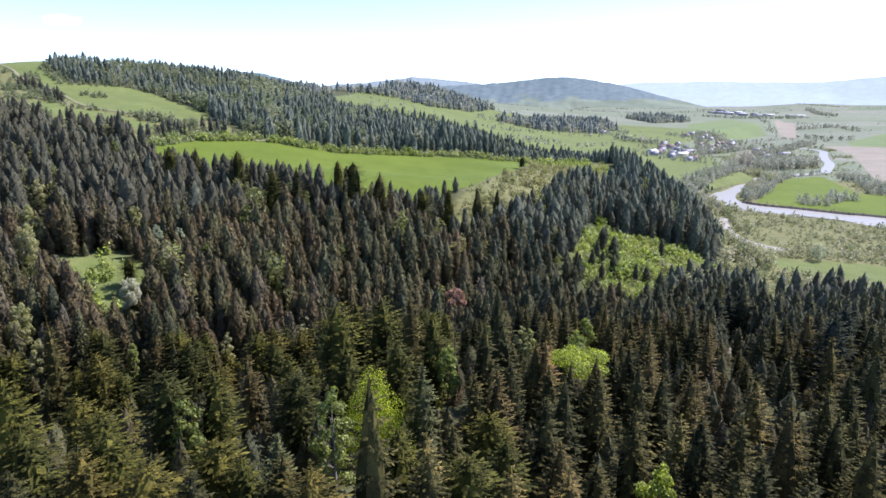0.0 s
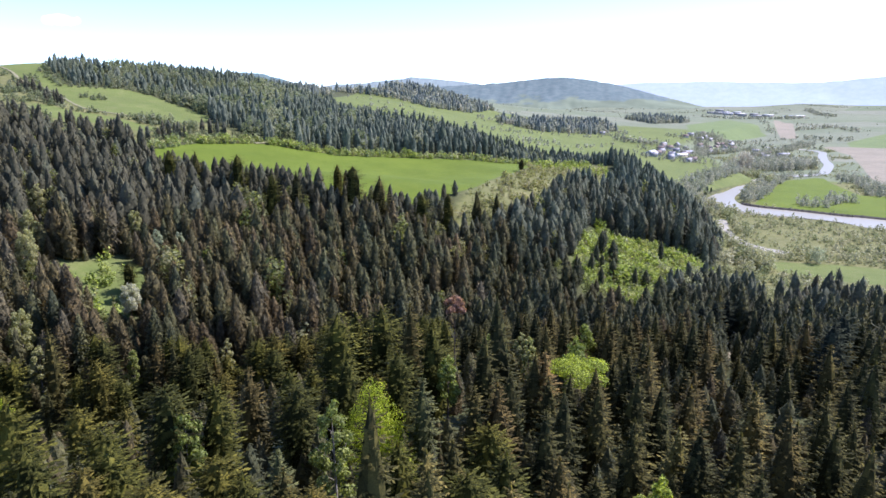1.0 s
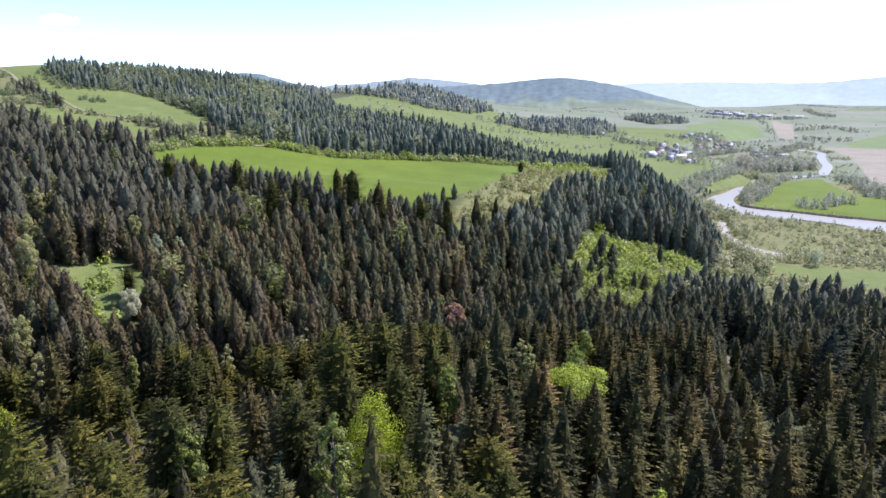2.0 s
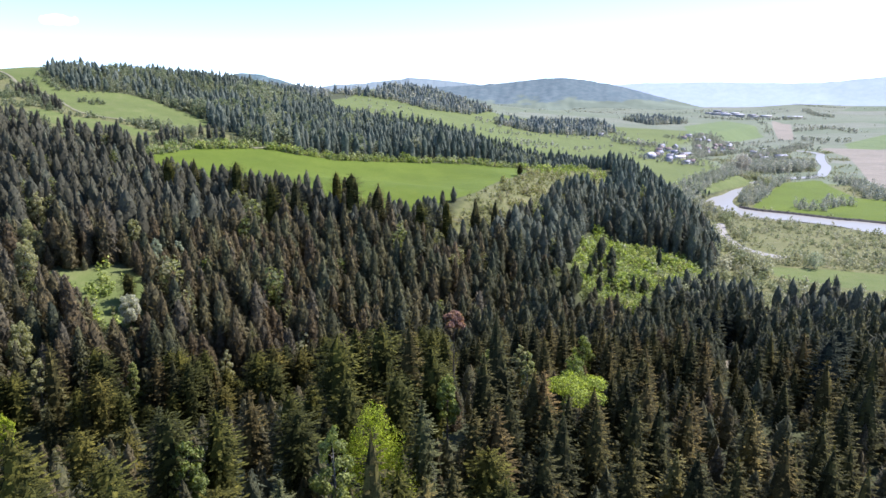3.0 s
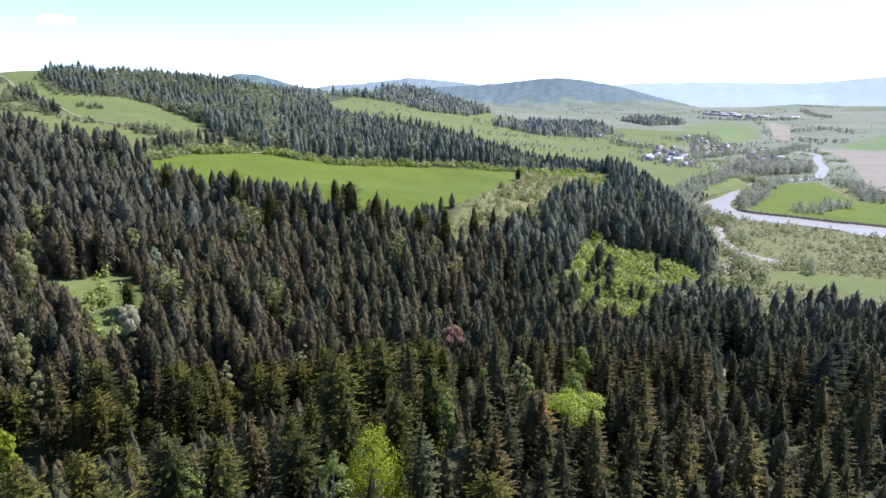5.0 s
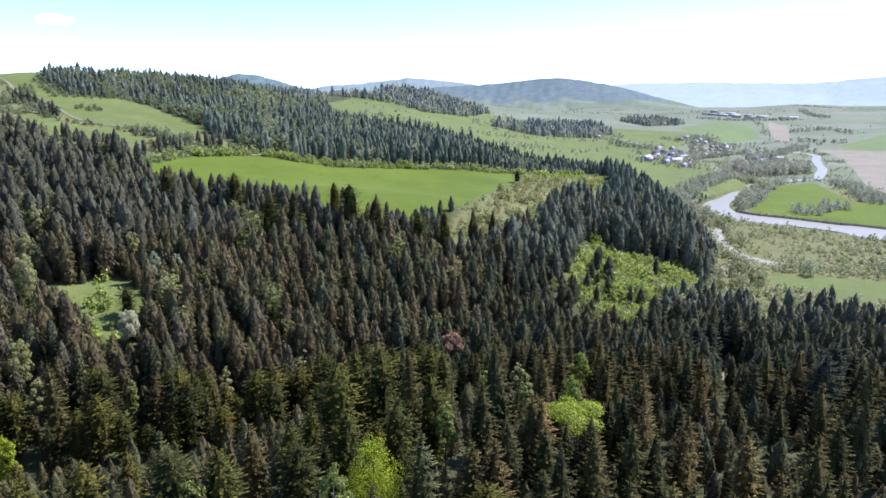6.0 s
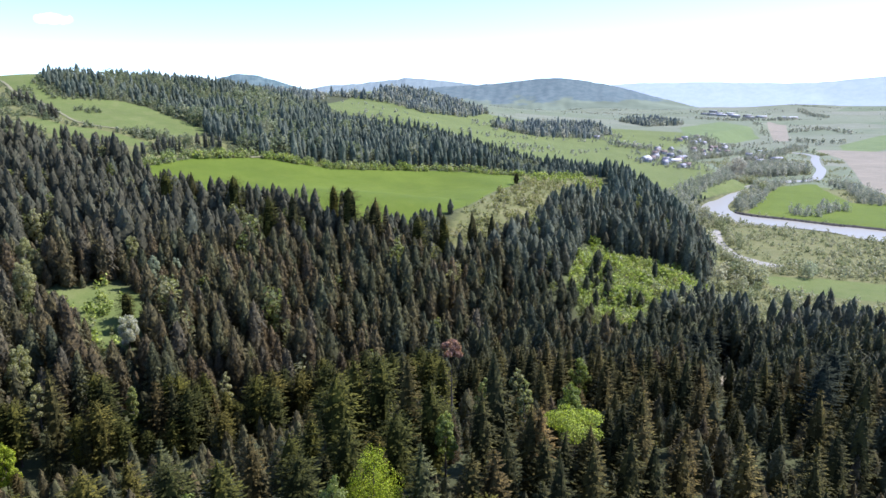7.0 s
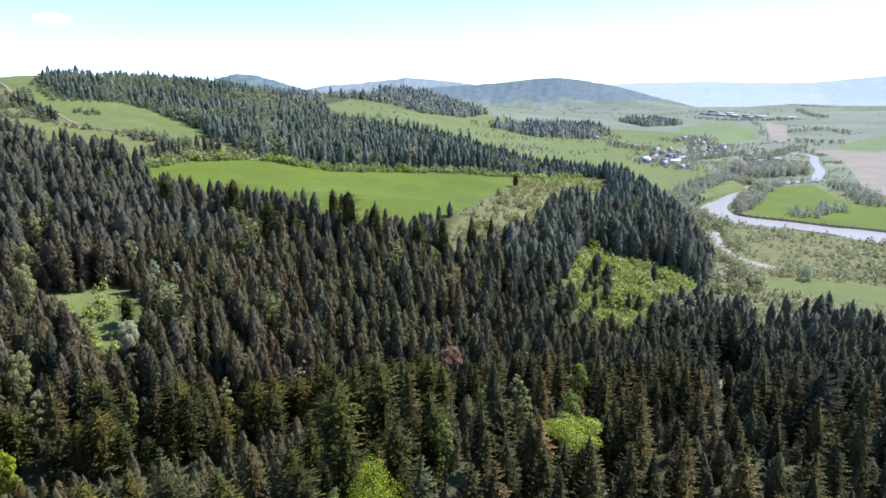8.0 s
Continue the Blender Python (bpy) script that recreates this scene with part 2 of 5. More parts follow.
def ground_material():
    """One sheet of land: forest floor, scrub, meadow, crops, bare soil, gravel and tracks, each inside its own outline."""
    m, nt, bsdf = material("land")
    fine, mid, wide = noise_of(nt, 1.3, 5, 0.7), noise_of(nt, 0.11, 5, 0.65), noise_of(nt, 0.018, 4, 0.6)
    wobble = math_node(nt, "MULTIPLY_ADD", mid, 5.0, -2.5)

    def inside(name, soft=1.2, wob=1.0):
        d = math_node(nt, "ADD", attribute(nt, name), math_node(nt, "MULTIPLY", wobble, wob))
        n = nt.nodes.new("ShaderNodeMapRange")
        n.inputs[1].default_value, n.inputs[2].default_value = -soft, soft
        nt.links.new(d, n.inputs[0])
        return n.outputs[0]

    floor_c = ramp(nt, mid, [(0.3, (0.045, 0.048, 0.022)), (0.55, (0.066, 0.072, 0.030)), (0.75, (0.092, 0.094, 0.044))])
    bushy_c = ramp(nt, mid, [(0.25, (0.075, 0.105, 0.022)), (0.5, (0.105, 0.130, 0.035)), (0.75, (0.150, 0.155, 0.060))])
    scrub_c = ramp(nt, mid, [(0.25, (0.092, 0.104, 0.032)), (0.5, (0.134, 0.136, 0.050)), (0.75, (0.190, 0.175, 0.088))])
    meadow_c = ramp(nt, mid, [(0.25, (0.098, 0.128, 0.034)), (0.5, (0.117, 0.142, 0.040)), (0.8, (0.146, 0.156, 0.058))])
    crop_c = ramp(nt, mid, [(0.2, (0.085, 0.121, 0.010)), (0.5, (0.097, 0.132, 0.014)), (0.8, (0.113, 0.143, 0.017))])
    soil_c = ramp(nt, mid, [(0.2, (0.200, 0.174, 0.128)), (0.8, (0.242, 0.213, 0.16))])
    grav_c = ramp(nt, mid, [(0.2, (0.22, 0.205, 0.175)), (0.8, (0.36, 0.34, 0.30))])
    # far plain: long strips of crops and grass, with haze greyed into the colours
    geo = nt.nodes.new("ShaderNodeNewGeometry")
    mp = nt.nodes.new("ShaderNodeMapping")
    mp.inputs["Scale"].default_value = (0.0016, 0.0042, 0.0)
    mp.inputs["Rotation"].default_value = (0, 0, 0.35)
    nt.links.new(geo.outputs["Position"], mp.inputs["Vector"])
    vor = nt.nodes.new("ShaderNodeTexVoronoi")
    vor.inputs["Scale"].default_value = 1.0
    nt.links.new(mp.outputs[0], vor.inputs["Vector"])
    strip = ramp(nt, vor.outputs["Color"], [(0.0, (0.128, 0.152, 0.086)), (0.35, (0.150, 0.168, 0.105)), (0.6, (0.178, 0.184, 0.132)), (0.8, (0.120, 0.148, 0.082)), (1.0, (0.26, 0.235, 0.195))])

    col = floor_c
    col = mix(nt, inside("scrub", 3.0), col, scrub_c)
    col = mix(nt, inside("bushy", 3.0), col, bushy_c)
    col = mix(nt, inside("meadow"), col, meadow_c)
    col = mix(nt, inside("plain", 8.0), col, strip)
    col = mix(nt, inside("clover", 3.0), col, (0.126, 0.163, 0.062))
    col = mix(nt, inside("crop", 0.6, 0.35), col, crop_c)
    col = mix(nt, inside("soil", 0.8, 0.4), col, soil_c)
    col = mix(nt, inside("gravel", 0.8, 0.8), col, grav_c)
    col = mix(nt, math_node(nt, "MULTIPLY", inside("track", 0.8, 0.35), 0.8), col, (0.36, 0.31, 0.22))
    col = mix(nt, 1.0, col, ramp(nt, wide, [(0.3, (0.86, 0.88, 0.85)), (0.7, (1.12, 1.1, 1.1))]), "MULTIPLY")
    col = mix(nt, 0.6, col, ramp(nt, fine, [(0.3, (0.72, 0.74, 0.7)), (0.7, (1.25, 1.22, 1.2))]), "MULTIPLY")
    nt.links.new(col, bsdf.inputs["Base Color"])
    bsdf.inputs["Roughness"].default_value = 0.9
    bsdf.inputs["Specular IOR Level"].default_value = 0.13
    b = node(nt, "ShaderNodeBump", Strength=0.5, Distance=0.4)
    nt.links.new(fine, b.inputs["Height"])
    nt.links.new(b.outputs[0], bsdf.inputs["Normal"])
    return m


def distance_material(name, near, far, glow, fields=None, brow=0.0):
    """Wooded ridges kilometres away, a plain backdrop; colour and glow stand in for haze."""
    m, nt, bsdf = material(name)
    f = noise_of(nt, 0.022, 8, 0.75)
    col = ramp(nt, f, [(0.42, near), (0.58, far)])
    if fields:
        # open farmland on the lower slopes, up to the wood's uneven edge
        split = nt.nodes.new("ShaderNodeSeparateXYZ")
        nt.links.new(nt.nodes.new("ShaderNodeNewGeometry").outputs["Position"], split.inputs[0])
        edge = math_node(nt, "MULTIPLY_ADD", noise_of(nt, 0.0035, 4, 0.6), 190.0, brow - 95.0)
        open_part = nt.nodes.new("ShaderNodeMapRange")
        open_part.inputs[1].default_value, open_part.inputs[2].default_value = -8.0, 8.0
        nt.links.new(math_node(nt, "SUBTRACT", edge, split.outputs[2]), open_part.inputs[0])
        plots = ramp(nt, noise_of(nt, 0.006, 2, 0.5), [(0.35, tuple(0.86 * c for c in fields)), (0.65, tuple(1.12 * c for c in fields))])
        col = mix(nt, open_part.outputs[0], col, plots)
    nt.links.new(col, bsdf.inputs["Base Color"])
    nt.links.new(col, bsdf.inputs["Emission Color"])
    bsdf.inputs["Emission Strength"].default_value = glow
    bsdf.inputs["Roughness"].default_value = 1.0
    bsdf.inputs["Specular IOR Level"].default_value = 0.0
    return m


# ---------------------------------------------------------------- the lie of the land
# heights in metres over the river on a coarse net whose lines stand closer near the origin
NET = np.array([
    [190, 154, 119, 85, 52, 22, -6, -32, -59],
    [192, 151, 113, 79, 51, 26, -3, -34, -67],
    [192, 149, 107, 71, 52, 32, 0, -37, -75],
    [190, 147, 102, 61, 58, 36, -2, -42, -82],
    [177, 148, 98, 18, 23, 18, -10, -47, -84],
    [153, 148, 124, 42, 34, 14, -20, -51, -79],
    [134, 149, 152, 101, 69, 18, -22, -43, -61],
    [134, 143, 141, 121, 101, 54, 19, -8, -32],
    [147, 157, 159, 153, 141, 113, 84, 45, 7],
    [165, 179, 188, 191, 186, 170, 141, 100, 52],
], float)
U0, U1, V0, V1 = -3.0, 3.0, -0.9, 3.5
# foot of the hills along the flood plain
FOOT = [(420, -300), (330, 60), (262, 215), (205, 290), (160, 335), (172, 375), (214, 470), (232, 530), (266, 660), (330, 780), (450, 930), (500, 1120), (470, 1260), (620, 1500), (900, 1900), (1400, 2600)]
# hollows and crests: a line in plan, its breadth, its height
FORMS = [
    ("ravine", [(-190, 175), (-100, 165), (-30, 222), (35, 250), (100, 252), (160, 300)], 42, -14),
    ("spur", [(-60, 395), (25, 412), (80, 500), (174, 595)], 60, 19),
    ("hollow", [(-140, 905), (-20, 850), (60, 860), (160, 760), (230, 760)], 90, -14),
    ("crest", [(-420, 720), (-357, 830), (-300, 880)], 90, 21),
    ("near_crest", [(-45, 85), (-20, 114), (10, 130)], 30, 8),
    ("bowl", [(-110, 135), (-75, 120)], 30, -8),
    ("shoulder", [(105, 150), (120, 170)], 35, 5),
    ("knob", [(-95, 1640), (-60, 1680)], 150, 21),
    ("low_hill", [(220, 1520), (340, 1600)], 120, -5),
    ("step", [(-120, 362), (-58, 352), (-30, 338)], 28, 4),
    ("knoll_front", [(150, 470), (160, 490)], 30, 8),
    ("knoll_top", [(170, 590), (190, 630)], 36, 6),
    ("field_end", [(50, 560), (110, 590), (150, 610)], 42, 6),
    ("shelf", [(15, 645), (80, 645), (140, 660)], 52, 11),
]


def line_distance(x, y, line):
    best = np.full(np.shape(x), 1e9)
    for (ax, ay), (bx, by) in zip(line[:-1], line[1:]):
        dx, dy = bx - ax, by - ay
        t = np.clip(((x - ax) * dx + (y - ay) * dy) / (dx * dx + dy * dy), 0, 1)
        best = np.minimum(best, np.hypot(x - ax - t * dx, y - ay - t * dy))
    return best


def side_distance(x, y, line):
    """Distance to a line, positive on its left."""
    best, sign = np.full(np.shape(x), 1e9), np.ones(np.shape(x))
    for (ax, ay), (bx, by) in zip(line[:-1], line[1:]):
        dx, dy = bx - ax, by - ay
        t = np.clip(((x - ax) * dx + (y - ay) * dy) / (dx * dx + dy * dy), 0, 1)
        d = np.hypot(x - ax - t * dx, y - ay - t * dy)
        nearer = d < best - 1e-6
        best = np.where(nearer, d, best)
        sign = np.where(nearer, np.sign(dx * (y - ay) - dy * (x - ax)), sign)
    return best * sign


def inside_distance(x, y, polygon):
    """Distance to a polygon's edge, positive inside."""
    ring = list(polygon) + [polygon[0]]
    odd = np.zeros(np.shape(x), bool)
    for (ax, ay), (bx, by) in zip(ring[:-1], ring[1:]):
        if ay != by:
            odd ^= ((ay > y) != (by > y)) & (x < (bx - ax) * (y - ay) / (by - ay) + ax)
    return np.where(odd, 1, -1) * line_distance(x, y, ring)


def valley_floor(x, y):
    t = np.clip((np.hypot(x, y) - 1100) / 3400, 0, 1)
    swell = np.clip((np.hypot(x, y) - 2600) / 900, 0, 1)
    roll = np.sin(x * 0.0019 + 0.4) * np.sin(y * 0.0024 + 0.9) + 0.6 * np.sin(x * 0.0043 + y * 0.0011) + 0.25 * np.sin(x * 0.011 - y * 0.004)
    return 92 * t * t * (3 - 2 * t) + 13 * swell * roll


def ground(x, y):
    x, y = np.asarray(x, float), np.asarray(y, float)
    rows, cols = NET.shape
    u = np.clip((np.arcsinh(x / 150) - U0) / (U1 - U0), 0, 1) * (cols - 3)
    v = np.clip((np.arcsinh(y / 150) - V0) / (V1 - V0), 0, 1) * (rows - 3)
    i, j = np.minimum(u.astype(int), cols - 4), np.minimum(v.astype(int), rows - 4)

    def spline(t):
        return np.stack([(1 - t) ** 3, 3 * t ** 3 - 6 * t ** 2 + 4, -3 * t ** 3 + 3 * t ** 2 + 3 * t + 1, t ** 3], -1) / 6

    a, b = spline(u - i), spline(v - j)
    z = sum(a[..., k] * b[..., n] * NET[j + n, i + k] for k in range(4) for n in range(4))
    for _, line, breadth, height in FORMS:
        z = z + height * np.exp(-(line_distance(x, y, line) / breadth) ** 2)
    low = valley_floor(x, y)
    h = np.maximum(z - low, 0)
    slope = np.maximum(side_distance(x, y, FOOT), 0) * 0.8
    k = np.clip(0.5 + 0.5 * (slope - h) / 6, 0, 1)
    return np.maximum(slope + (h - slope) * k - 6 * k * (1 - k), 0) + low


def ground_at(x, y):
    return float(ground(np.array([x]), np.array([y]))[0])


# outlines in plan
FIELD = [(-209, 446), (-187, 496), (-149, 532), (-86, 537), (-32, 572), (11, 590), (48, 600), (76, 606), (81, 584), (62, 520), (43, 482), (26, 426), (16, 404), (3, 388), (-6, 372), (-27, 362), (-72, 362), (-144, 398), (-190, 425)]
SCRUB_SLOPE = [(6, 374), (6, 345), (24, 357), (42, 376), (62, 410), (90, 470), (119, 498), (139, 534), (152, 580), (140, 612), (110, 622), (78, 612), (81, 584), (62, 520), (43, 482), (26, 426), (16, 404)]
VILLAGE_SLOPE = [(150, 655), (190, 635), (240, 640), (300, 760), (450, 930), (500, 1120), (330, 1000), (224, 900), (171, 780)]
HILL_MEADOW = [(-640, 830), (-480, 745), (-423, 717), (-401, 671), (-380, 655), (-362, 638), (-345, 647), (-325, 672), (-297, 672), (-259, 643), (-213, 604), (-208, 576), (-222, 554), (-251, 560), (-269, 549), (-287, 545), (-312, 556), (-344, 587), (-389, 627), (-431, 658), (-580, 720)]
LOW_MEADOW = [(-340, 538), (-323, 541), (-295, 530), (-270, 534), (-248, 527), (-225, 519), (-228, 500), (-261, 503), (-274, 499), (-286, 492), (-312, 508)]
ROUGH_SLOPE = [(-420, 470), (-305, 455), (-266, 440), (-233, 448), (-212, 450), (-196, 500), (-150, 545), (-205, 575), (-222, 552), (-287, 544), (-344, 586), (-431, 657), (-600, 735), (-600, 500)]
CLEARING = [(87, 384), (102, 408), (117, 401), (139, 399), (154, 387), (169, 382), (160, 362), (138, 346), (120, 332), (110, 312), (94, 290), (78, 288), (70, 304), (70, 332)]
LEFT_CLEARING = [(-166, 262), (-155, 267), (-147, 276), (-134, 272), (-123, 260), (-117, 236), (-118, 227), (-127, 225), (-137, 240), (-150, 250)]
BIG_MEADOW = [(-180, 1060), (-150, 965), (-118, 945), (-19, 925), (81, 965), (171, 915), (224, 900), (310, 960), (350, 1150), (320, 1338), (118, 1260), (-22, 1180), (-132, 1290)]
PLAIN_MEADOW = [(225, 430), (234, 443), (250, 438), (273, 433), (302, 419), (430, 405), (430, 335), (279, 378), (251, 390), (235, 403), (225, 416)]
RIVER_FIELD = [(345, 706), (440, 850), (493, 925), (575, 975), (545, 900), (505, 770), (535, 765), (700, 930), (760, 900), (640, 690), (520, 560), (437, 610)]
SOIL_FIELD = [(735, 1130), (845, 1340), (902, 1558), (1009, 1481), (1400, 1600), (1400, 1350), (700, 820), (600, 850), (640, 960)]
SOIL_STRIP = [(1222, 2421), (1261, 2356), (965, 1773), (925, 1781)]
FAR_CROP = [(717, 1927), (1013, 2325), (1001, 2066), (935, 1876), (739, 1685), (602, 1577)]
DARK_CROP = [(1018, 1638), (1300, 1900), (1500, 1900), (1009, 1484), (939, 1490)]
KNOB_WOOD = [(-240, 1480), (-99, 1390), (-26, 1270), (60, 1420), (140, 1750), (0, 2000), (-320, 1900)]
STRIP_WOOD = [(97, 1330), (196, 1300), (337, 1420), (430, 1600), (430, 1800), (250, 1700)]
FAR_WOOD = [(570, 2072), (605, 1890), (790, 2053), (750, 2250)]
TRACK = [(-520, 730), (-431, 661), (-397, 627), (-370, 612), (-342, 590), (-305, 553), (-284, 546), (-262, 547)]
FOREST_ROAD = [(106, 240), (118, 250), (127, 259)]
RIVER_LEFT = [(600, 430), (433, 606), (400, 632), (372, 663), (343, 690), (334, 712), (350, 765), (400, 845), (470, 950), (545, 990), (603, 1014), (661, 1093), (710, 1172), (742, 1241), (794, 1338), (838, 1421), (828, 1500), (778, 1564)]
RIVER_RIGHT = [(540, 390), (398, 552), (378, 597), (350, 626), (320, 648), (301, 672), (299, 730), (335, 800), (430, 925), (535, 1010), (594, 1029), (647, 1102), (697, 1181), (729, 1249), (780, 1346), (822, 1423), (812, 1492), (764, 1551)]
RIVER_WOOD = [(508, 1072), (560, 1070), (636, 1090), (690, 1210), (650, 1290), (575, 1220)]
STREAM = [(268, 610), (252, 570), (244, 540), (240, 512), (243, 492), (252, 476), (258, 470)]
TALL_GROVE = [(529, 1072), (564, 1080), (598, 1092), (628, 1112)]
GROVES = [TALL_GROVE, [(330, 712), (375, 775), (427, 860), (523, 985), (576, 1005)], [(600, 956), (576, 867), (527, 765)], [(399, 689), (435, 714), (455, 725)], [(560, 1110), (654, 1190), (700, 1184)], [(640, 1330), (766, 1451), (900, 1600)], [(272, 690), (300, 800), (400, 930), (470, 1020)], [(262, 640), (290, 740), (352, 850)], [(480, 1290), (560, 1380), (700, 1480)], [(560, 1400), (620, 1560), (720, 1640)]]
RIVER = RIVER_LEFT + RIVER_RIGHT[::-1]


def grid_mesh(name, xs, ys):
    """The land as one sheet."""
    gx, gy = np.meshgrid(xs, ys)
    x, y = gx.ravel(), gy.ravel()
    z = ground(x, y)
    bumps = 0.35 * np.sin(x * 0.21 + 1.3 * np.sin(y * 0.13)) * np.sin(y * 0.17 + 0.8)
    river = inside_distance(x, y, RIVER)
    z = z + np.where(z > 0.5, bumps, 0.25 * bumps) - 1.6 * np.clip((river + 6) / 10, 0, 1)
    z = z + 1.2 * np.clip((inside_distance(x, y, RIVER_FIELD) + 2) / 6, 0, 1)
    n, m_ = len(xs), len(ys)
    k = np.arange(n * m_).reshape(m_, n)
    quads = np.stack([k[:-1, :-1], k[:-1, 1:], k[1:, 1:], k[1:, :-1]], -1).reshape(-1, 4)
    me = bpy.data.meshes.new(name)
    me.vertices.add(n * m_)
    me.vertices.foreach_set("co", np.stack([x, y, z], -1).astype(np.float32).ravel())
    me.loops.add(quads.size)
    me.loops.foreach_set("vertex_index", quads.ravel().astype(np.int32))
    me.polygons.add(len(quads))
    me.polygons.foreach_set("loop_start", np.arange(0, quads.size, 4, dtype=np.int32))
    me.polygons.foreach_set("use_smooth", np.ones(len(quads), bool))
    foot = side_distance(x, y, FOOT)
    zones = {
        "crop": np.maximum.reduce([inside_distance(x, y, p) for p in (FIELD, RIVER_FIELD)]),
        "meadow": np.maximum.reduce([inside_distance(x, y, p) for p in (HILL_MEADOW, LOW_MEADOW, BIG_MEADOW, PLAIN_MEADOW, VILLAGE_SLOPE, LEFT_CLEARING)] + [np.minimum(y - 905, x + 190)]),
        "clover": np.maximum.reduce([inside_distance(x, y, p) for p in (FAR_CROP, DARK_CROP)]),
        "scrub": np.maximum.reduce([inside_distance(x, y, SCRUB_SLOPE), inside_distance(x, y, ROUGH_SLOPE), -foot + 4]),
        "bushy": np.maximum(inside_distance(x, y, CLEARING), inside_distance(x, y, LEFT_CLEARING)) + 2,
        "plain": np.minimum(np.hypot(x, y) - 1080, np.maximum(30 - foot, (y - 1750) * 0.5)),
        "soil": np.maximum.reduce([inside_distance(x, y, p) for p in (SOIL_FIELD, SOIL_STRIP)]),
        "gravel": np.maximum(5.5 - line_distance(x, y, STREAM), np.minimum(river + 9, 6 - line_distance(x, y, RIVER_RIGHT[3:7]) + 4)),
        "track": 3.0 - line_distance(x, y, FOREST_ROAD),
    }
    for key, value in zones.items():
        at = me.attributes.new(key, "FLOAT", "POINT")
        at.data.foreach_set("value", np.clip(value, -60, 60).astype(np.float32))
    me.update()
    me.validate()
    return me


def warped(lo, hi, count):
    return 150 * np.sinh(np.linspace(np.arcsinh(lo / 150), np.arcsinh(hi / 150), count))


LAND = ground_material()
land_mesh = grid_mesh("ground", warped(-4200, 4200, 320), warped(-500, 4800, 340))
land_mesh.materials.append(LAND)
tagged(new("ground", land_mesh), "hilly land with meadows, crop fields and forest floor", "ground", kind="structure")


# ---------------------------------------------------------------- mesh helpers
def mesh_of(name, verts, faces, mats, index=None, tint=None, smooth=False, bulge=None):
    """A mesh from arrays: triangles (n, 3), an optional material index a face, a tint a vertex."""
    verts, faces = np.asarray(verts, np.float32), np.asarray(faces, np.int32)
    me = bpy.data.meshes.new(name)
    me.vertices.add(len(verts))
    me.vertices.foreach_set("co", verts.ravel())
    size = faces.shape[1]
    me.loops.add(faces.size)
    me.loops.foreach_set("vertex_index", faces.ravel())
    me.polygons.add(len(faces))
    me.polygons.foreach_set("loop_start", np.arange(0, faces.size, size, dtype=np.int32))
    for m in mats:
        me.materials.append(m)
    if index is not None:
        me.polygons.foreach_set("material_index", np.asarray(index, np.int32))
    if smooth:
        me.polygons.foreach_set("use_smooth", np.ones(len(faces), bool))
    if tint is not None:
        at = me.attributes.new("tint", "FLOAT", "POINT")
        at.data.foreach_set("value", np.asarray(tint, np.float32))
    if bulge is not None:
        at = me.attributes.new("bulge", "FLOAT_VECTOR", "POINT")
        at.data.foreach_set("vector", np.asarray(bulge, np.float32).ravel())
    me.update()
    return me


def cone_bulge(v, height):
    """Outward directions of a slim crown."""
    r = np.hypot(v[:, 0], v[:, 1]) + 0.3
    n = np.stack([v[:, 0] / r, v[:, 1] / r, 0.22 + 0.42 * np.clip(v[:, 2] / height, 0, 1)], -1)
    return n / np.linalg.norm(n, axis=1)[:, None]


def dome_bulge(v, mid, half, spread):
    """Outward and upward directions of a rounded crown."""
    n = np.stack([v[:, 0] / spread, v[:, 1] / spread, (v[:, 2] - mid) / (half * 1.6) + 0.8], -1)
    return n / (np.linalg.norm(n, axis=1)[:, None] + 1e-6)


def part(name, mesh, parent, label=""):
    ob = new(name, mesh)
    ob.parent = parent
    return tagged(ob, label)


class Soup:
    """Gathers triangles."""

    def __init__(self):
        self.v, self.f = [], []

    def tri(self, a, b, c):
        n = len(self.v)
        self.v += [a, b, c]
        self.f.append((n, n + 1, n + 2))

    def quad(self, a, b, c, d):
        n = len(self.v)
        self.v += [a, b, c, d]
        self.f += [(n, n + 1, n + 2), (n, n + 2, n + 3)]

    def tube(self, points, radii, sides=6):
        base = len(self.v)
        for p, r in zip(points, radii):
            for s in range(sides):
                a = 2 * math.pi * s / sides
                self.v.append((p[0] + r * math.cos(a), p[1] + r * math.sin(a), p[2]))
        for k in range(len(points) - 1):
            for s in range(sides):
                a, b = base + k * sides + s, base + k * sides + (s + 1) % sides
                self.f += [(a, b, b + sides), (a, b + sides, a + sides)]

    def arrays(self):
        return np.array(self.v, float), np.array(self.f, int)


def trunk_soup(height, radius, rng, lean=0.0, limbs=0):
    s = Soup()
    n = 7
    bend = rng.uniform(-lean, lean, 2)
    pts = [(bend[0] * (k / n) ** 2, bend[1] * (k / n) ** 2, height * k / n - (0.6 if k == 0 else 0)) for k in range(n + 1)]
    s.tube(pts, [radius * (1.25 if k == 0 else 1) * (1 - 0.93 * k / n) for k in range(n + 1)], 7)
    for _ in range(limbs):
        t = rng.uniform(0.25, 0.8)
        a, ln = rng.uniform(0, 2 * math.pi), height * rng.uniform(0.18, 0.34) * (1.15 - t)
        x, y, z = bend[0] * t * t, bend[1] * t * t, height * t
        p = [(x + math.cos(a) * ln * q, y + math.sin(a) * ln * q, z + ln * (0.75 * q + 0.25 * q * q)) for q in (0, 0.5, 1)]
        s.tube(p, [radius * 0.4 * (1 - t) + 0.03, radius * 0.22 * (1 - t) + 0.02, 0.015], 4)
    return s.arrays()


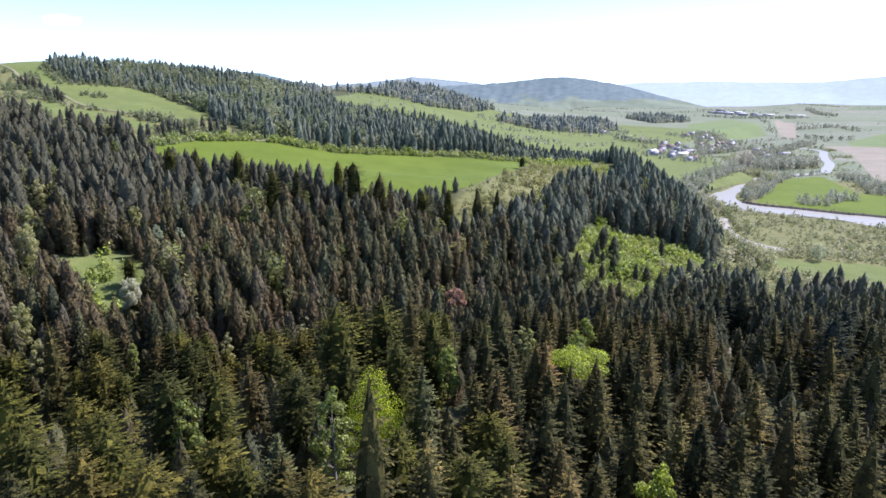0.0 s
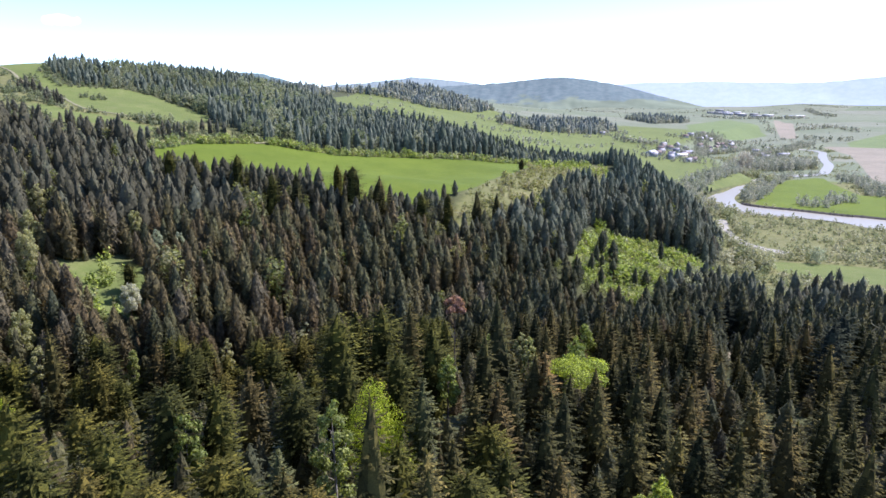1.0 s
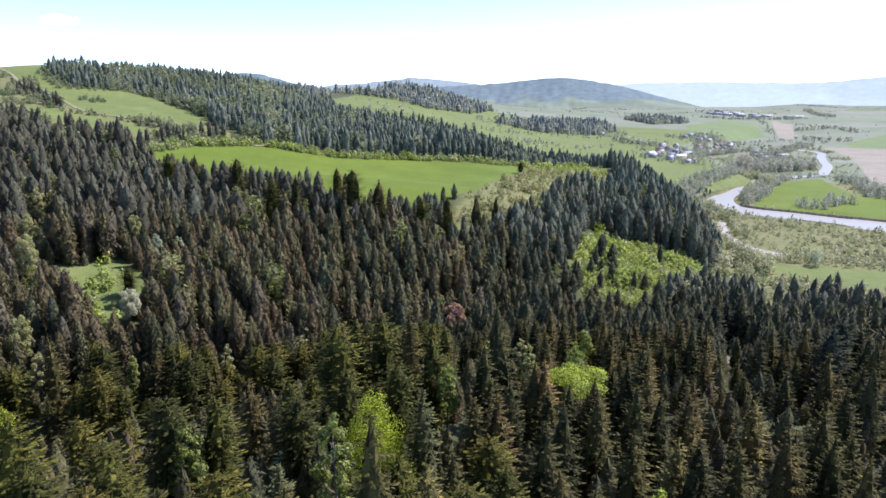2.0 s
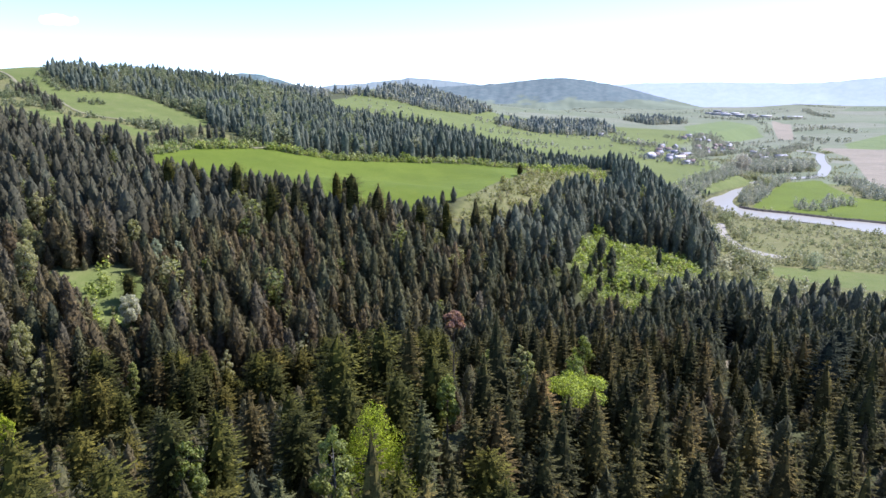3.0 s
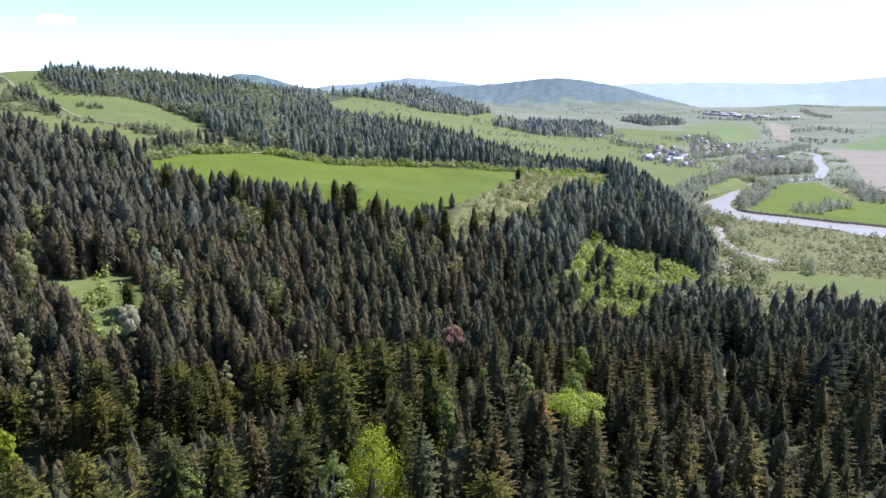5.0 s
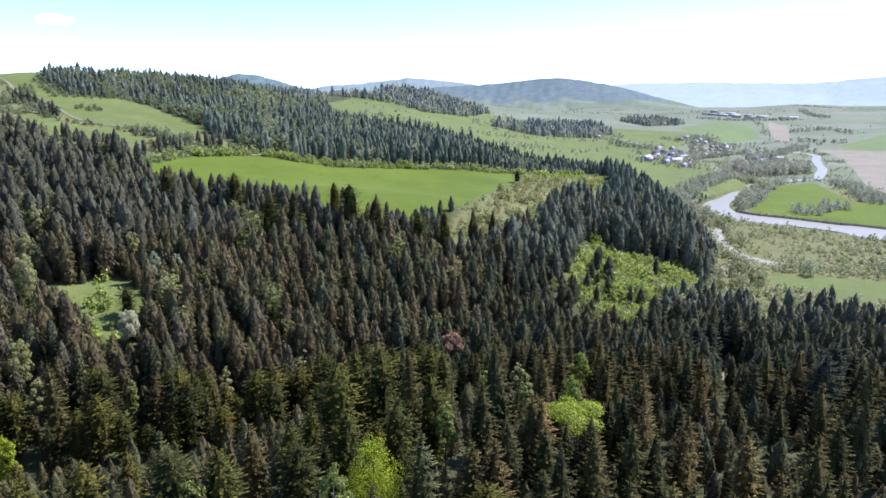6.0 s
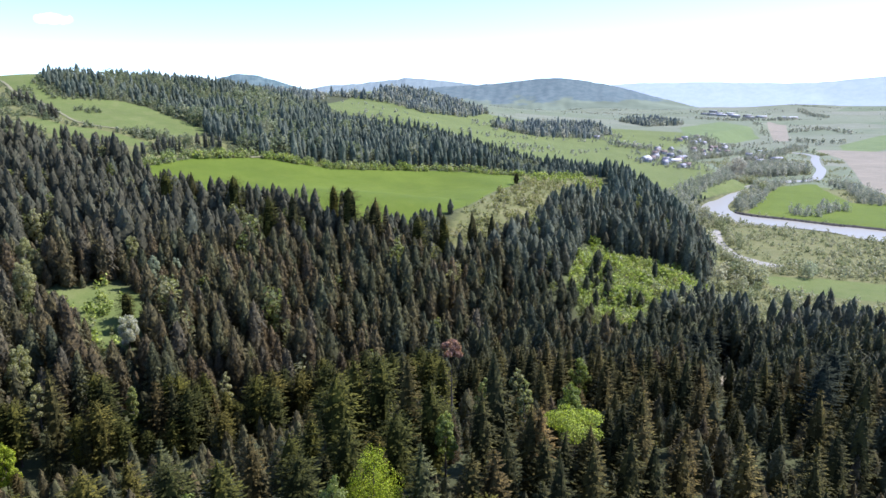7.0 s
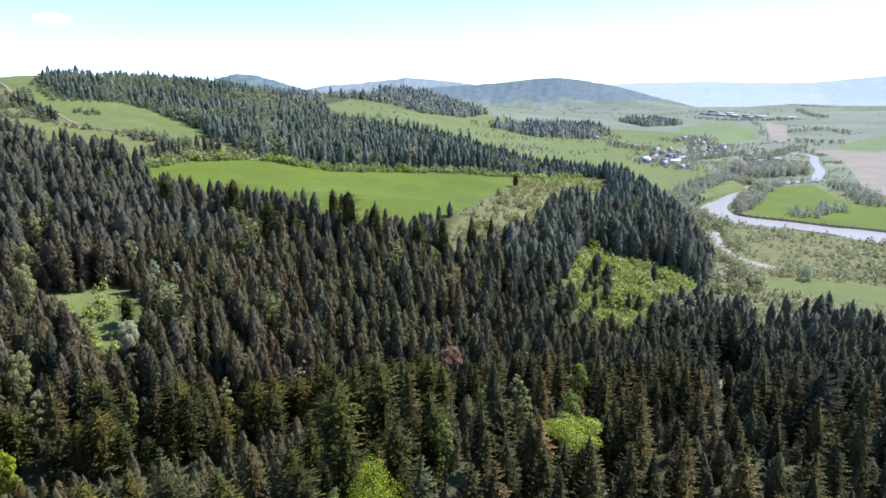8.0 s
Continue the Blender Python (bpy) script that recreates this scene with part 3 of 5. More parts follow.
def conifer_crown(height, spread, rng, whorls, per, pairs, bare=0.10, ragged=0.25, droop=0.3, power=0.85, shoulder=0.5, core=0.5, spray=0.20):
    """Whorls of boughs; each bough a row of paired needle sprays that point forwards and hang a little, with a spray at its tip."""
    s = Soup()
    for w in range(whorls):
        q = min(max((w + rng.uniform(-0.35, 0.35)) / whorls, 0.0), 0.985)
        z = height * (bare + (1 - bare) * q)
        reach = spread * min(1.0, (1 - q) / shoulder) ** power * (0.95 if q > 0.12 else 0.8) + 0.22
        count = max(4, int(round(per * (0.4 + 0.6 * reach / spread))))
        start = rng.uniform(0, 2 * math.pi)
        for b in range(count):
            a = start + 2 * math.pi * (b + rng.uniform(-0.35, 0.35)) / count
            ln = reach * rng.uniform(1 - ragged, 1 + 0.5 * ragged)
            ca, sa = math.cos(a), math.sin(a)
            fall = droop * (1 - q) - 0.45 * q + rng.uniform(-0.12, 0.12)
            zz = z + rng.uniform(-0.9, 0.9) * height / whorls

            def at(out, side, up):
                t = out / ln
                return (ca * out - sa * side, sa * out + ca * side, zz - fall * ln * t * (1.4 - 0.6 * t) + up)

            for k in range(pairs):
                for side in (-1, 1):
                    t = 0.34 + 0.52 * (k + rng.uniform(0.1, 0.9)) / pairs
                    tl = (spray * ln * (1.25 - t) + 0.28) * rng.uniform(0.75, 1.25)
                    half = tl * rng.uniform(0.20, 0.30)
                    fx, sx = tl * rng.uniform(0.6, 0.9), side * tl * rng.uniform(0.35, 0.75)
                    low = -tl * rng.uniform(0.10, 0.42)
                    o = t * ln
                    nx, ns = -sx / tl * half, fx / tl * half
                    s.quad(at(o, 0, 0.04), at(o + 0.45 * fx + nx, 0.45 * sx + ns, 0.25 * low), at(o + fx, sx, low), at(o + 0.5 * fx - nx, 0.5 * sx - ns, 0.35 * low - 0.08 * tl))
            tl = 0.20 * ln + 0.28
            s.quad(at(0.82 * ln, 0, 0.06), at(ln, -0.27 * tl, -0.05), at(0.85 * ln + tl, 0, 0.06 * tl), at(ln, 0.27 * tl, -0.05))
    # leader and its first short shoots
    for k in range(5):
        a = 1.26 * k + rng.uniform(-0.2, 0.2)
        r = 0.16 + 0.006 * height
        s.tri((0.3 * r * math.cos(a + 1), 0.3 * r * math.sin(a + 1), height * 0.965), (r * math.cos(a), r * math.sin(a), height * rng.uniform(0.945, 0.985)), (0, 0, height * 1.012))
    # dense inner needles close to the stem
    n, levels = 8, [0.0, 0.2, 0.4, 0.6, 0.76, 0.88]
    rings = []
    for q in levels:
        rad = core * spread * min(1.0, (1 - q) / shoulder) ** power
        rings.append([(rad * math.cos(2 * math.pi * k / n) * rng.uniform(0.6, 1.3), rad * math.sin(2 * math.pi * k / n) * rng.uniform(0.6, 1.3), height * (bare + 0.02 + (0.97 - bare) * q)) for k in range(n)])
    for lower, upper in zip(rings[:-1], rings[1:]):
        for k in range(n):
            s.quad(lower[k], lower[(k + 1) % n], upper[(k + 1) % n], upper[k])
    for k in range(n):
        s.tri(rings[-1][k], rings[-1][(k + 1) % n], (0, 0, height * 0.985))
    return s.arrays()


def leaf_crown(blobs, count, size, rng, droop=0.0):
    """Leaves in sprays over several lobes, thicker near their outsides, with gaps between them."""
    s, out = Soup(), []
    weights = np.array([b[3] * b[3] * b[4] for b in blobs])
    weights = weights / weights.sum()
    for _ in range(count):
        bx, by, bz, br, bh = blobs[rng.choice(len(blobs), p=weights)]
        d = rng.normal(size=3)
        d /= np.linalg.norm(d)
        r = rng.uniform(0.55, 1.05)
        p = np.array((bx + d[0] * br * r, by + d[1] * br * r, bz + d[2] * bh * r))
        n = d + rng.normal(scale=0.5, size=3) + np.array((0, 0, 0.35))
        n /= np.linalg.norm(n)
        u = np.cross(n, rng.normal(size=3))
        u /= np.linalg.norm(u) + 1e-9
        v = np.cross(n, u)
        l, w = size * rng.uniform(0.6, 1.3), size * rng.uniform(0.4, 0.8)
        u, v = u * l, v * w
        out += [tuple(d * 0.8 + np.array((bx, by, 0)) / (abs(bx) + abs(by) + 0.1) * 0.4 + np.array((0, 0, 0.95)))] * 4
        s.quad(tuple(p - u), tuple(p - v * 0.8 + n * size * 0.12), tuple(p + u - np.array((0, 0, droop * l))), tuple(p + v - n * size * 0.1))
    out = np.array(out)
    return (*s.arrays(), out / np.linalg.norm(out, axis=1)[:, None])


def lobes(height, spread, low, rng, count, flat=1.0, lump=1.0):
    out = []
    for k in range(count):
        t = (k + 0.5) / count
        a = 2.4 * k + rng.uniform(-0.5, 0.5)
        z = height * (low + (0.97 - low) * t * 0.86)
        wide = math.sin(math.pi * min(0.18 + 0.8 * t, 1.0)) ** 0.7
        off = spread * (0.60 + 0.35 * (1 - lump)) * wide * rng.uniform(0.4, 1.1)
        r = lump * spread * (0.26 + 0.26 * wide) * rng.uniform(0.7, 1.1)
        out.append((off * math.cos(a), off * math.sin(a), z, r, flat * r * rng.uniform(0.75, 1.1)))
    return out


# ---------------------------------------------------------------- trees that stand singly
rng = np.random.default_rng(11)


def conifer(variant, height, spread, whorls, per, twigs, mat, label, **shape):
    """spruce > trunk, crown; built once at unit height and copied."""
    thing = new("spruce")
    r = np.random.default_rng(variant)
    v, f = trunk_soup(height * 0.97, 0.011 * height + 0.05, r, 0.15)
    part("trunk", mesh_of("trunk", v, f, [MAT["bark"]], smooth=True), thing)
    v, f = conifer_crown(height, spread, r, whorls, per, twigs, **shape)
    part("crown", mesh_of("crown", v, f, [MAT[mat]], bulge=cone_bulge(v, height)), thing)
    return tagged(thing, label, "tree", "near spruces", "thing")


def pointed_lobes(height, spread, low, rng, count):
    """Small lobes on rising limbs, wide below and narrow at the top."""
    out = []
    for k in range(count):
        t = ((k + 0.5) / count) ** 0.85
        a = 2.4 * k + rng.uniform(-0.5, 0.5)
        off = spread * (1.02 - t) ** 0.55 * rng.uniform(0.35, 1.0)
        r = spread * (0.16 + 0.14 * (1 - t)) * rng.uniform(0.8, 1.25)
        out.append((off * math.cos(a), off * math.sin(a), height * (low + (0.98 - low) * t) - r, r, r * rng.uniform(0.9, 1.5)))
    return out


def broadleaf(variant, name, height, spread, low, leaves, size, mat, bark, label, count=7, droop=0.2, flat=1.0, lump=0.0, pointed=False):
    thing = new(name)
    r = np.random.default_rng(variant)
    v, f = trunk_soup(height * 0.8, 0.012 * height + 0.04, r, 0.4, 9)
    part("trunk", mesh_of("trunk", v, f, [MAT[bark]], smooth=True), thing)
    if not lump:
        count, lump, leaves = 3 * count, 0.62, leaves + leaves // 2
    v, f, n = leaf_crown(pointed_lobes(height, spread, low, r, count) if pointed else lobes(height, spread, low, r, count, flat, lump), leaves, size, r, droop)
    part("crown", mesh_of("crown", v, f, [MAT[mat]], bulge=n), thing)
    return tagged(thing, label, "tree", "", "thing")


SPRUCE_LABEL = "dark green spruce with drooping boughs in dense forest"
FIR_LABEL = "broad dark green fir with level boughs in forest"
FORM = [
    (4.0, 27, 11, "needles_spruce", SPRUCE_LABEL, {"shoulder": 0.55, "power": 0.75}),
    (4.5, 26, 12, "needles", FIR_LABEL, {"shoulder": 0.30, "power": 0.6, "ragged": 0.4, "droop": 0.12, "bare": 0.2}),
    (4.2, 27, 12, "needles", FIR_LABEL, {"shoulder": 0.40, "power": 0.62, "ragged": 0.35, "droop": 0.2}),
    (4.6, 27, 11, "needles_spruce", SPRUCE_LABEL, {"shoulder": 0.65, "power": 0.8, "ragged": 0.25}),
    (4.4, 26, 11, "needles_spruce", SPRUCE_LABEL, {"shoulder": 0.6, "power": 0.85, "ragged": 0.3, "droop": 0.4}),
    (3.6, 27, 11, "needles_spruce", SPRUCE_LABEL, {"shoulder": 0.5, "power": 0.7, "ragged": 0.3}),
]
# the last six, for trees further down the slope, carry fewer sprays
VARIANTS = [conifer(1 + n, 24.0, wide, whorls + 1, per + 1, 6, mat, label, spray=0.13, **shape) for n, (wide, whorls, per, mat, label, shape) in enumerate(FORM)]
VARIANTS += [conifer(11 + n, 24.0, wide, whorls - 4, per - 1, 3, mat, label, **shape) for n, (wide, whorls, per, mat, label, shape) in enumerate(FORM)]
BROAD, CONICAL = (1, 2, 0, 2, 1, 5), (3, 4, 0, 3, 4, 5)
placed = []        # plan positions already taken: x, y, clear radius


def put(template, x, y, height, unit, first, name=None, label=None):
    """Stands a copy of a template (or the template itself, the first time) on the ground."""
    k = height / unit
    wide = k ** 0.6
    m = Matrix.Translation((x, y, ground_at(x, y) - 0.15)) @ Matrix.Rotation(float(rng.uniform(0, 6.283)), 4, "Z")
    tilt = Matrix.Rotation(float(rng.normal(0, 0.018)), 4, "X")
    ob = template if first else copy_thing(template, m)
    ob.matrix_basis = m @ tilt @ Matrix.Diagonal((wide, wide, k, 1))
    return ob


# crowns that stand out of the canopy: x, y, height of the top over the river
TALL_A = [
    (-39, 83, 71), (-33, 86, 70), (-32, 99, 67), (-26, 101, 66), (-20, 114, 71), (-112, 173, 47), (-26, 66, 70), (-37, 59, 73),
    (-18, 65, 69), (-22, 64, 69), (-13, 56, 72), (-39, 52, 75), (-40, 69, 72), (-36, 63, 73), (-30, 60, 72),
    (-20, 140, 63), (-14, 138, 65), (-7, 131, 68), (-8, 110, 65), (-17, 105, 66), (-24, 55, 73), (-44, 62, 74), (-28, 54, 74),
]
TALL_B = [
    (5, 96, 65), (3, 66, 68), (8, 74, 66), (15, 75, 65), (15, 88, 65), (20, 99, 63), (29, 112, 59), (43, 140, 53),
    (29, 89, 63), (39, 88, 62), (43, 85, 63), (59, 98, 58), (64, 95, 59), (70, 100, 56), (63, 86, 60),
    (44, 69, 64), (39, 71, 65), (12, 130, 70), (8, 118, 66), (18, 118, 62), (119, 265, 29), (148, 270, 26), (77, 120, 53),
    (48, 116, 56), (64, 121, 54), (83, 145, 48), (98, 148, 47), (9, 97, 65), (-2, 122, 66), (41, 112, 58), (19.5, 110, 60.5),
    (24, 113, 59.5), (28.5, 114, 60.5), (1, 79, 65.5), (-6, 75, 67),
]
used = set()


def stand(variant, x, y, top, broad=1.0):
    variant += 6 * (math.hypot(x, y) > 100)
    ob = put(VARIANTS[variant], x, y, top, 24.0, variant not in used)
    ob.matrix_basis = ob.matrix_basis @ Matrix.Diagonal((broad, broad, 1, 1))
    used.add(variant)


# firs and spruces along the near edge of the crop field
EDGE = [
    (-156, 370, 83), (-141, 369, 83), (-114, 359, 82), (-89, 335, 74), (-77, 338, 75), (-58, 355, 77), (-48, 345, 77), (-34, 341, 72),
    (-11, 330, 64), (3, 340, 63), (19, 348, 63), (30, 349, 62), (-124, 246, 48), (64, 523, 66),
]
for n, (x, y, top) in enumerate(TALL_A + TALL_B + EDGE):
    h = min(max(top - ground_at(x, y), 9.0), 33.0)
    stand((BROAD if x < 10 else CONICAL)[n % 6], x, y, h, (1.8 if (x, y) in ((-34, 341), (64, 523)) else 1.35) if n >= len(TALL_A + TALL_B) else 1.0)
    placed.append((x, y, 4.4))

# a slim tall spruce before the lime tree
slim = put(VARIANTS[11], -7.9, 61.5, 30.6, 24.0, 11 not in used)
slim.matrix_basis = slim.matrix_basis @ Matrix.Diagonal((0.82, 0.82, 1, 1))
used.add(11)
placed.append((-7.9, 61.5, 3.0))

# single broadleaved trees and larches
SINGLES = [
    (broadleaf(21, "lime_tree", 19.0, 7.6, 0.05, 15000, 0.17, "leaves_lime", "bark", "bright yellow-green broadleaf tree among dark spruces", 60, lump=0.5, pointed=True), -11.5, 98.5, 19.0, 19.0, 4.5),
    (broadleaf(22, "hornbeam", 18.0, 7.4, 0.82, 6000, 0.24, "leaves_hornbeam", "bark", "broad flat-topped yellow-green tree among spruces", 18, flat=0.5, lump=0.7), 27, 124, 18.5, 18.0, 5.5),
    (broadleaf(23, "rowan", 17.0, 2.6, 0.82, 1700, 0.26, "leaves_pink", "bark", "reddish-pink tree with fresh leaves among spruces", 12, flat=0.8, lump=0.6), 3, 157, 30.0, 17.0, 3.5),
    (broadleaf(24, "goat_willow", 18.0, 4.2, 0.2, 3000, 0.28, "leaves_pale", "bark_pale", "pale yellow-grey tree in thin spring leaf", 8), -178, 272, 21.0, 18.0, 4.0),
    (broadleaf(25, "cherry_tree", 14.0, 5.0, 0.2, 4200, 0.27, "leaves_white", "bark", "white blossoming tree beside a forest clearing", 8), -115, 227, 15.0, 14.0, 4.0),
    (broadleaf(26, "goat_willow", 15.0, 4.4, 0.2, 3000, 0.28, "leaves_pale", "bark_pale", "pale rounded tree in thin spring leaf", 8), -137, 198, 20.0, 15.0, 4.0),
    (broadleaf(27, "young_birch", 15.0, 3.4, 0.1, 4200, 0.24, "leaves_hornbeam", "bark_pale", "light yellow-green young birch between spruces", 8), 30, 80, 18.5, 15.0, 4.5),
    (broadleaf(28, "young_birch", 16.0, 3.0, 0.1, 2000, 0.24, "leaves_fresh", "bark_pale", "pale green birch between dark spruces", 8), -16, 86, 22.0, 16.0, 3.0),
    (broadleaf(29, "hornbeam", 16.0, 4.0, 0.15, 3200, 0.28, "leaves_fresh", "bark", "light green tree behind a low rounded tree", 8), 33, 150, 23.0, 16.0, 4.0),
    (broadleaf(30, "young_birch", 13.0, 2.4, 0.15, 1700, 0.26, "leaves_pale", "bark_pale", "small pale birch among brownish spruces", 6), -73, 205, 17.0, 13.0, 2.5),
    (broadleaf(32, "white_willow", 15.0, 6.5, 0.1, 800, 0.45, "leaves_silver", "bark_pale", "broad pale willow on the flood plain", 9), 262, 437, 15.0, 15.0, 5.0),
    (broadleaf(33, "poplar", 22.0, 12.0, 0.1, 2600, 0.6, "leaves_bronze", "bark_pale", "tall bronze-leaved poplar beside the river", 9), 486, 1045, 40.0, 22.0, 5.0),
    (broadleaf(34, "goat_willow", 17.0, 4.6, 0.15, 3000, 0.28, "leaves_pale", "bark_pale", "broad pale yellow-grey tree in thin spring leaf", 8), -163, 246, 24.0, 17.0, 4.5),
    (broadleaf(35, "goat_willow", 16.0, 3.6, 0.2, 2200, 0.30, "leaves_pale", "bark_pale", "pale yellowish tree behind a forest clearing", 7), -143, 294, 20.0, 16.0, 4.0),
    (broadleaf(36, "cherry_tree", 14.0, 3.6, 0.2, 2200, 0.30, "leaves_silver", "bark", "greyish-green tree behind a forest clearing", 7), -128, 282, 16.0, 14.0, 4.0),
    (broadleaf(37, "cherry_tree", 13.0, 3.0, 0.2, 1800, 0.30, "leaves_silver", "bark", "small greyish tree in thin leaf behind a clearing", 7), -119, 285, 15.0, 13.0, 3.5),
    (broadleaf(38, "young_birch", 14.0, 2.8, 0.15, 1900, 0.28, "leaves_fresh", "bark_pale", "light green birch below brownish spruces", 7), -97, 189, 17.0, 14.0, 3.5),
    (broadleaf(39, "goat_willow", 17.0, 4.0, 0.15, 2200, 0.32, "leaves_pale", "bark_pale", "tall pale tree on the upper slope", 8), -193, 305, 21.0, 17.0, 4.0),
    (broadleaf(40, "young_birch", 15.0, 3.4, 0.15, 2600, 0.26, "leaves_fresh", "bark_pale", "light green young birch below tall firs", 8), -36, 82, 17.0, 15.0, 3.0),
    (broadleaf(43, "hornbeam", 16.0, 3.8, 0.15, 2400, 0.28, "leaves_fresh", "bark", "light green tree between dark spruces on a slope", 8), 46, 196, 20.0, 16.0, 4.5),
    (broadleaf(44, "hornbeam", 16.0, 2.8, 0.2, 1800, 0.28, "leaves_pale", "bark", "pale green tree between dark spruces on a slope", 7), 24, 186, 19.0, 16.0, 3.5),
    (broadleaf(45, "lime_tree", 16.0, 3.8, 0.2, 2600, 0.28, "leaves_lime", "bark", "yellow-green tree at the foot of brownish spruces", 8), -116, 156, 18.0, 16.0, 3.5),
    (broadleaf(46, "young_birch", 16.0, 2.2, 0.3, 1600, 0.26, "leaves_pale", "bark_pale", "slim pale birch above a yellow-green tree", 8), 22, 154, 21.0, 16.0, 3.0),
    (broadleaf(47, "hornbeam", 15.0, 2.8, 0.4, 1800, 0.26, "leaves_fresh", "bark", "small light green tree between tall dark spruces", 7), 11.5, 152, 20.0, 15.0, 3.0),
    (broadleaf(48, "hornbeam", 15.0, 2.6, 0.4, 2000, 0.25, "leaves_fresh", "bark", "olive-green tree between tall dark firs", 8), 1, 119, 19.0, 15.0, 3.0),
    (broadleaf(49, "cherry_tree", 9.0, 1.9, 0.1, 1200, 0.22, "leaves_white", "bark_pale", "small whitish tree beside a forest road", 6), 126, 263, 10.0, 9.0, 4.0),
    (broadleaf(31, "cherry_tree", 16.0, 3.2, 0.2, 1800, 0.26, "leaves_pale", "bark_pale", "pale greyish tree among spruces", 7), -124, 185, 17.5, 16.0, 3.0),
]
lower = []        # strips of lower trees on the valley side of the broadleaved ones
for thing, x, y, h, unit, clear in SINGLES:
    put(thing, x, y, h, unit, True)
    placed.append((x, y, min(clear, 3.2) if y > 130 else clear))
    if y > 130 and x < 100:
        away = math.hypot(x, y)
        lower.append(((x, y), (x * (1 - 26 / away), y * (1 - 26 / away))))
placed += [(28, 73, 5.0), (27, 66, 4.5), (118, 247, 5.5), (113, 237, 4.5), (108, 226, 4.5), (103, 214, 4.5), (99, 204, 4.5), (0, 92, 7.0), (-4, 92, 6.0), (-11, 90, 7.5), (-10, 82, 7.0), (-9, 74, 6.0), (-8.5, 66, 5.0), (95, 198, 5.0), (91, 188, 4.5), (86, 178, 3.5)]
larch = conifer(41, 18.0, 3.0, 22, 11, 3, "needles_larch", "yellow-brown larch in fresh needles among spruces", ragged=0.45)
larch.name = "larch"
tagged(larch, category="tree", group="larches")
for n, (x, y, h) in enumerate([(-2, 72, 20.5), (8, 67, 20), (15, 70, 19), (37, 92, 20), (62, 118, 20), (95, 233, 20), (20, 118, 21)]):
    put(larch, x, y, h, 18.0, n == 0)
    placed.append((x, y, 3.0))
silver = conifer(42, 20.0, 3.0, 24, 11, 3, "needles_bluish", "grey-green spruce with pale needles in forest", ragged=0.35)
tagged(silver, group="pale spruces")
for n, (x, y, h) in enumerate([(-3.5, 99, 20), (-20, 70, 18), (-64, 134, 20)]):
    put(silver, x, y, h, 20.0, n == 0)
    placed.append((x, y, 3.0))

shaded_fir = conifer(43, 24.0, 5.4, 26, 12, 4, "needles_shaded", "broad fir with shade coloured into its needles", shoulder=0.45, power=0.6, ragged=0.3, droop=0.25)
shaded_fir.name = "fir"
tagged(shaded_fir, group="dark firs")
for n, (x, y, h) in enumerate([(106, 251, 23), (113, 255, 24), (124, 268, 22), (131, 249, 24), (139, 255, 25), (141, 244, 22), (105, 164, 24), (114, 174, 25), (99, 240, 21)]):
    put(shaded_fir, x, y, h, 24.0, n == 0)
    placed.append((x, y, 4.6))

# ---------------------------------------------------------------- woods by the thousand
OPEN = [FIELD, SCRUB_SLOPE, ROUGH_SLOPE, VILLAGE_SLOPE, HILL_MEADOW, LOW_MEADOW, CLEARING, LEFT_CLEARING, BIG_MEADOW]


def scatter(x0, x1, y0, y1, step, seed):
    r = np.random.default_rng(seed)
    gx, gy = np.meshgrid(np.arange(x0, x1, step), np.arange(y0, y1, step))
    gx = gx + 0.5 * step * (np.arange(gx.shape[0]) % 2)[:, None]
    x = gx.ravel() + r.uniform(-0.42, 0.42, gx.size) * step
    y = gy.ravel() + r.uniform(-0.42, 0.42, gx.size) * step
    return x, y, r


def in_sight(x, y, margin=45):
    return np.abs(x) < 0.72 * y + margin


def open_land(x, y, grow=0.0):
    d = np.full(x.shape, -1e9)
    for p in OPEN:
        d = np.maximum(d, inside_distance(x, y, p))
    return d > -grow


def clear_of_placed(x, y):
    ok = np.ones(x.shape, bool)
    for px, py, r in placed:
        ok &= np.hypot(x - px, y - py) > r
    return ok


def plant(name, templates, mats, x, y, height, tint, seed, label, category, squash=0.6):
    """Real geometry of many trees, joined: each template is (vertices, triangles, unit height, outward directions)."""
    r = np.random.default_rng(seed)
    pick = r.integers(0, len(templates), len(x))
    z = ground(x, y) - 0.15
    vs, fs, ts, ns, base = [], [], [], [], 0
    for k, (v, f, unit, out) in enumerate(templates):
        sel = np.nonzero(pick == k)[0]
        if not len(sel):
            continue
        a = r.uniform(0, 2 * np.pi, len(sel))
        up = height[sel] / unit
        wide = up ** squash * r.uniform(0.82, 1.2, len(sel))
        c, s = np.cos(a) * wide, np.sin(a) * wide
        px = c[:, None] * v[None, :, 0] - s[:, None] * v[None, :, 1] + x[sel][:, None]
        py = s[:, None] * v[None, :, 0] + c[:, None] * v[None, :, 1] + y[sel][:, None]
        pz = up[:, None] * v[None, :, 2] + z[sel][:, None]
        vs.append(np.stack([px, py, pz], -1).reshape(-1, 3))
        fs.append((f[None] + (np.arange(len(sel)) * len(v))[:, None, None] + base).reshape(-1, 3))
        c, s = np.cos(a), np.sin(a)
        ns.append(np.stack([c[:, None] * out[None, :, 0] - s[:, None] * out[None, :, 1], s[:, None] * out[None, :, 0] + c[:, None] * out[None, :, 1], np.repeat(out[None, :, 2], len(sel), 0)], -1).reshape(-1, 3))
        ts.append(np.repeat(tint[sel], len(v)))
        base += len(sel) * len(v)
    me = mesh_of(name, np.concatenate(vs), np.concatenate(fs), mats, tint=np.concatenate(ts), bulge=np.concatenate(ns))
    return tagged(new(name, me), label, category, kind="stuff")


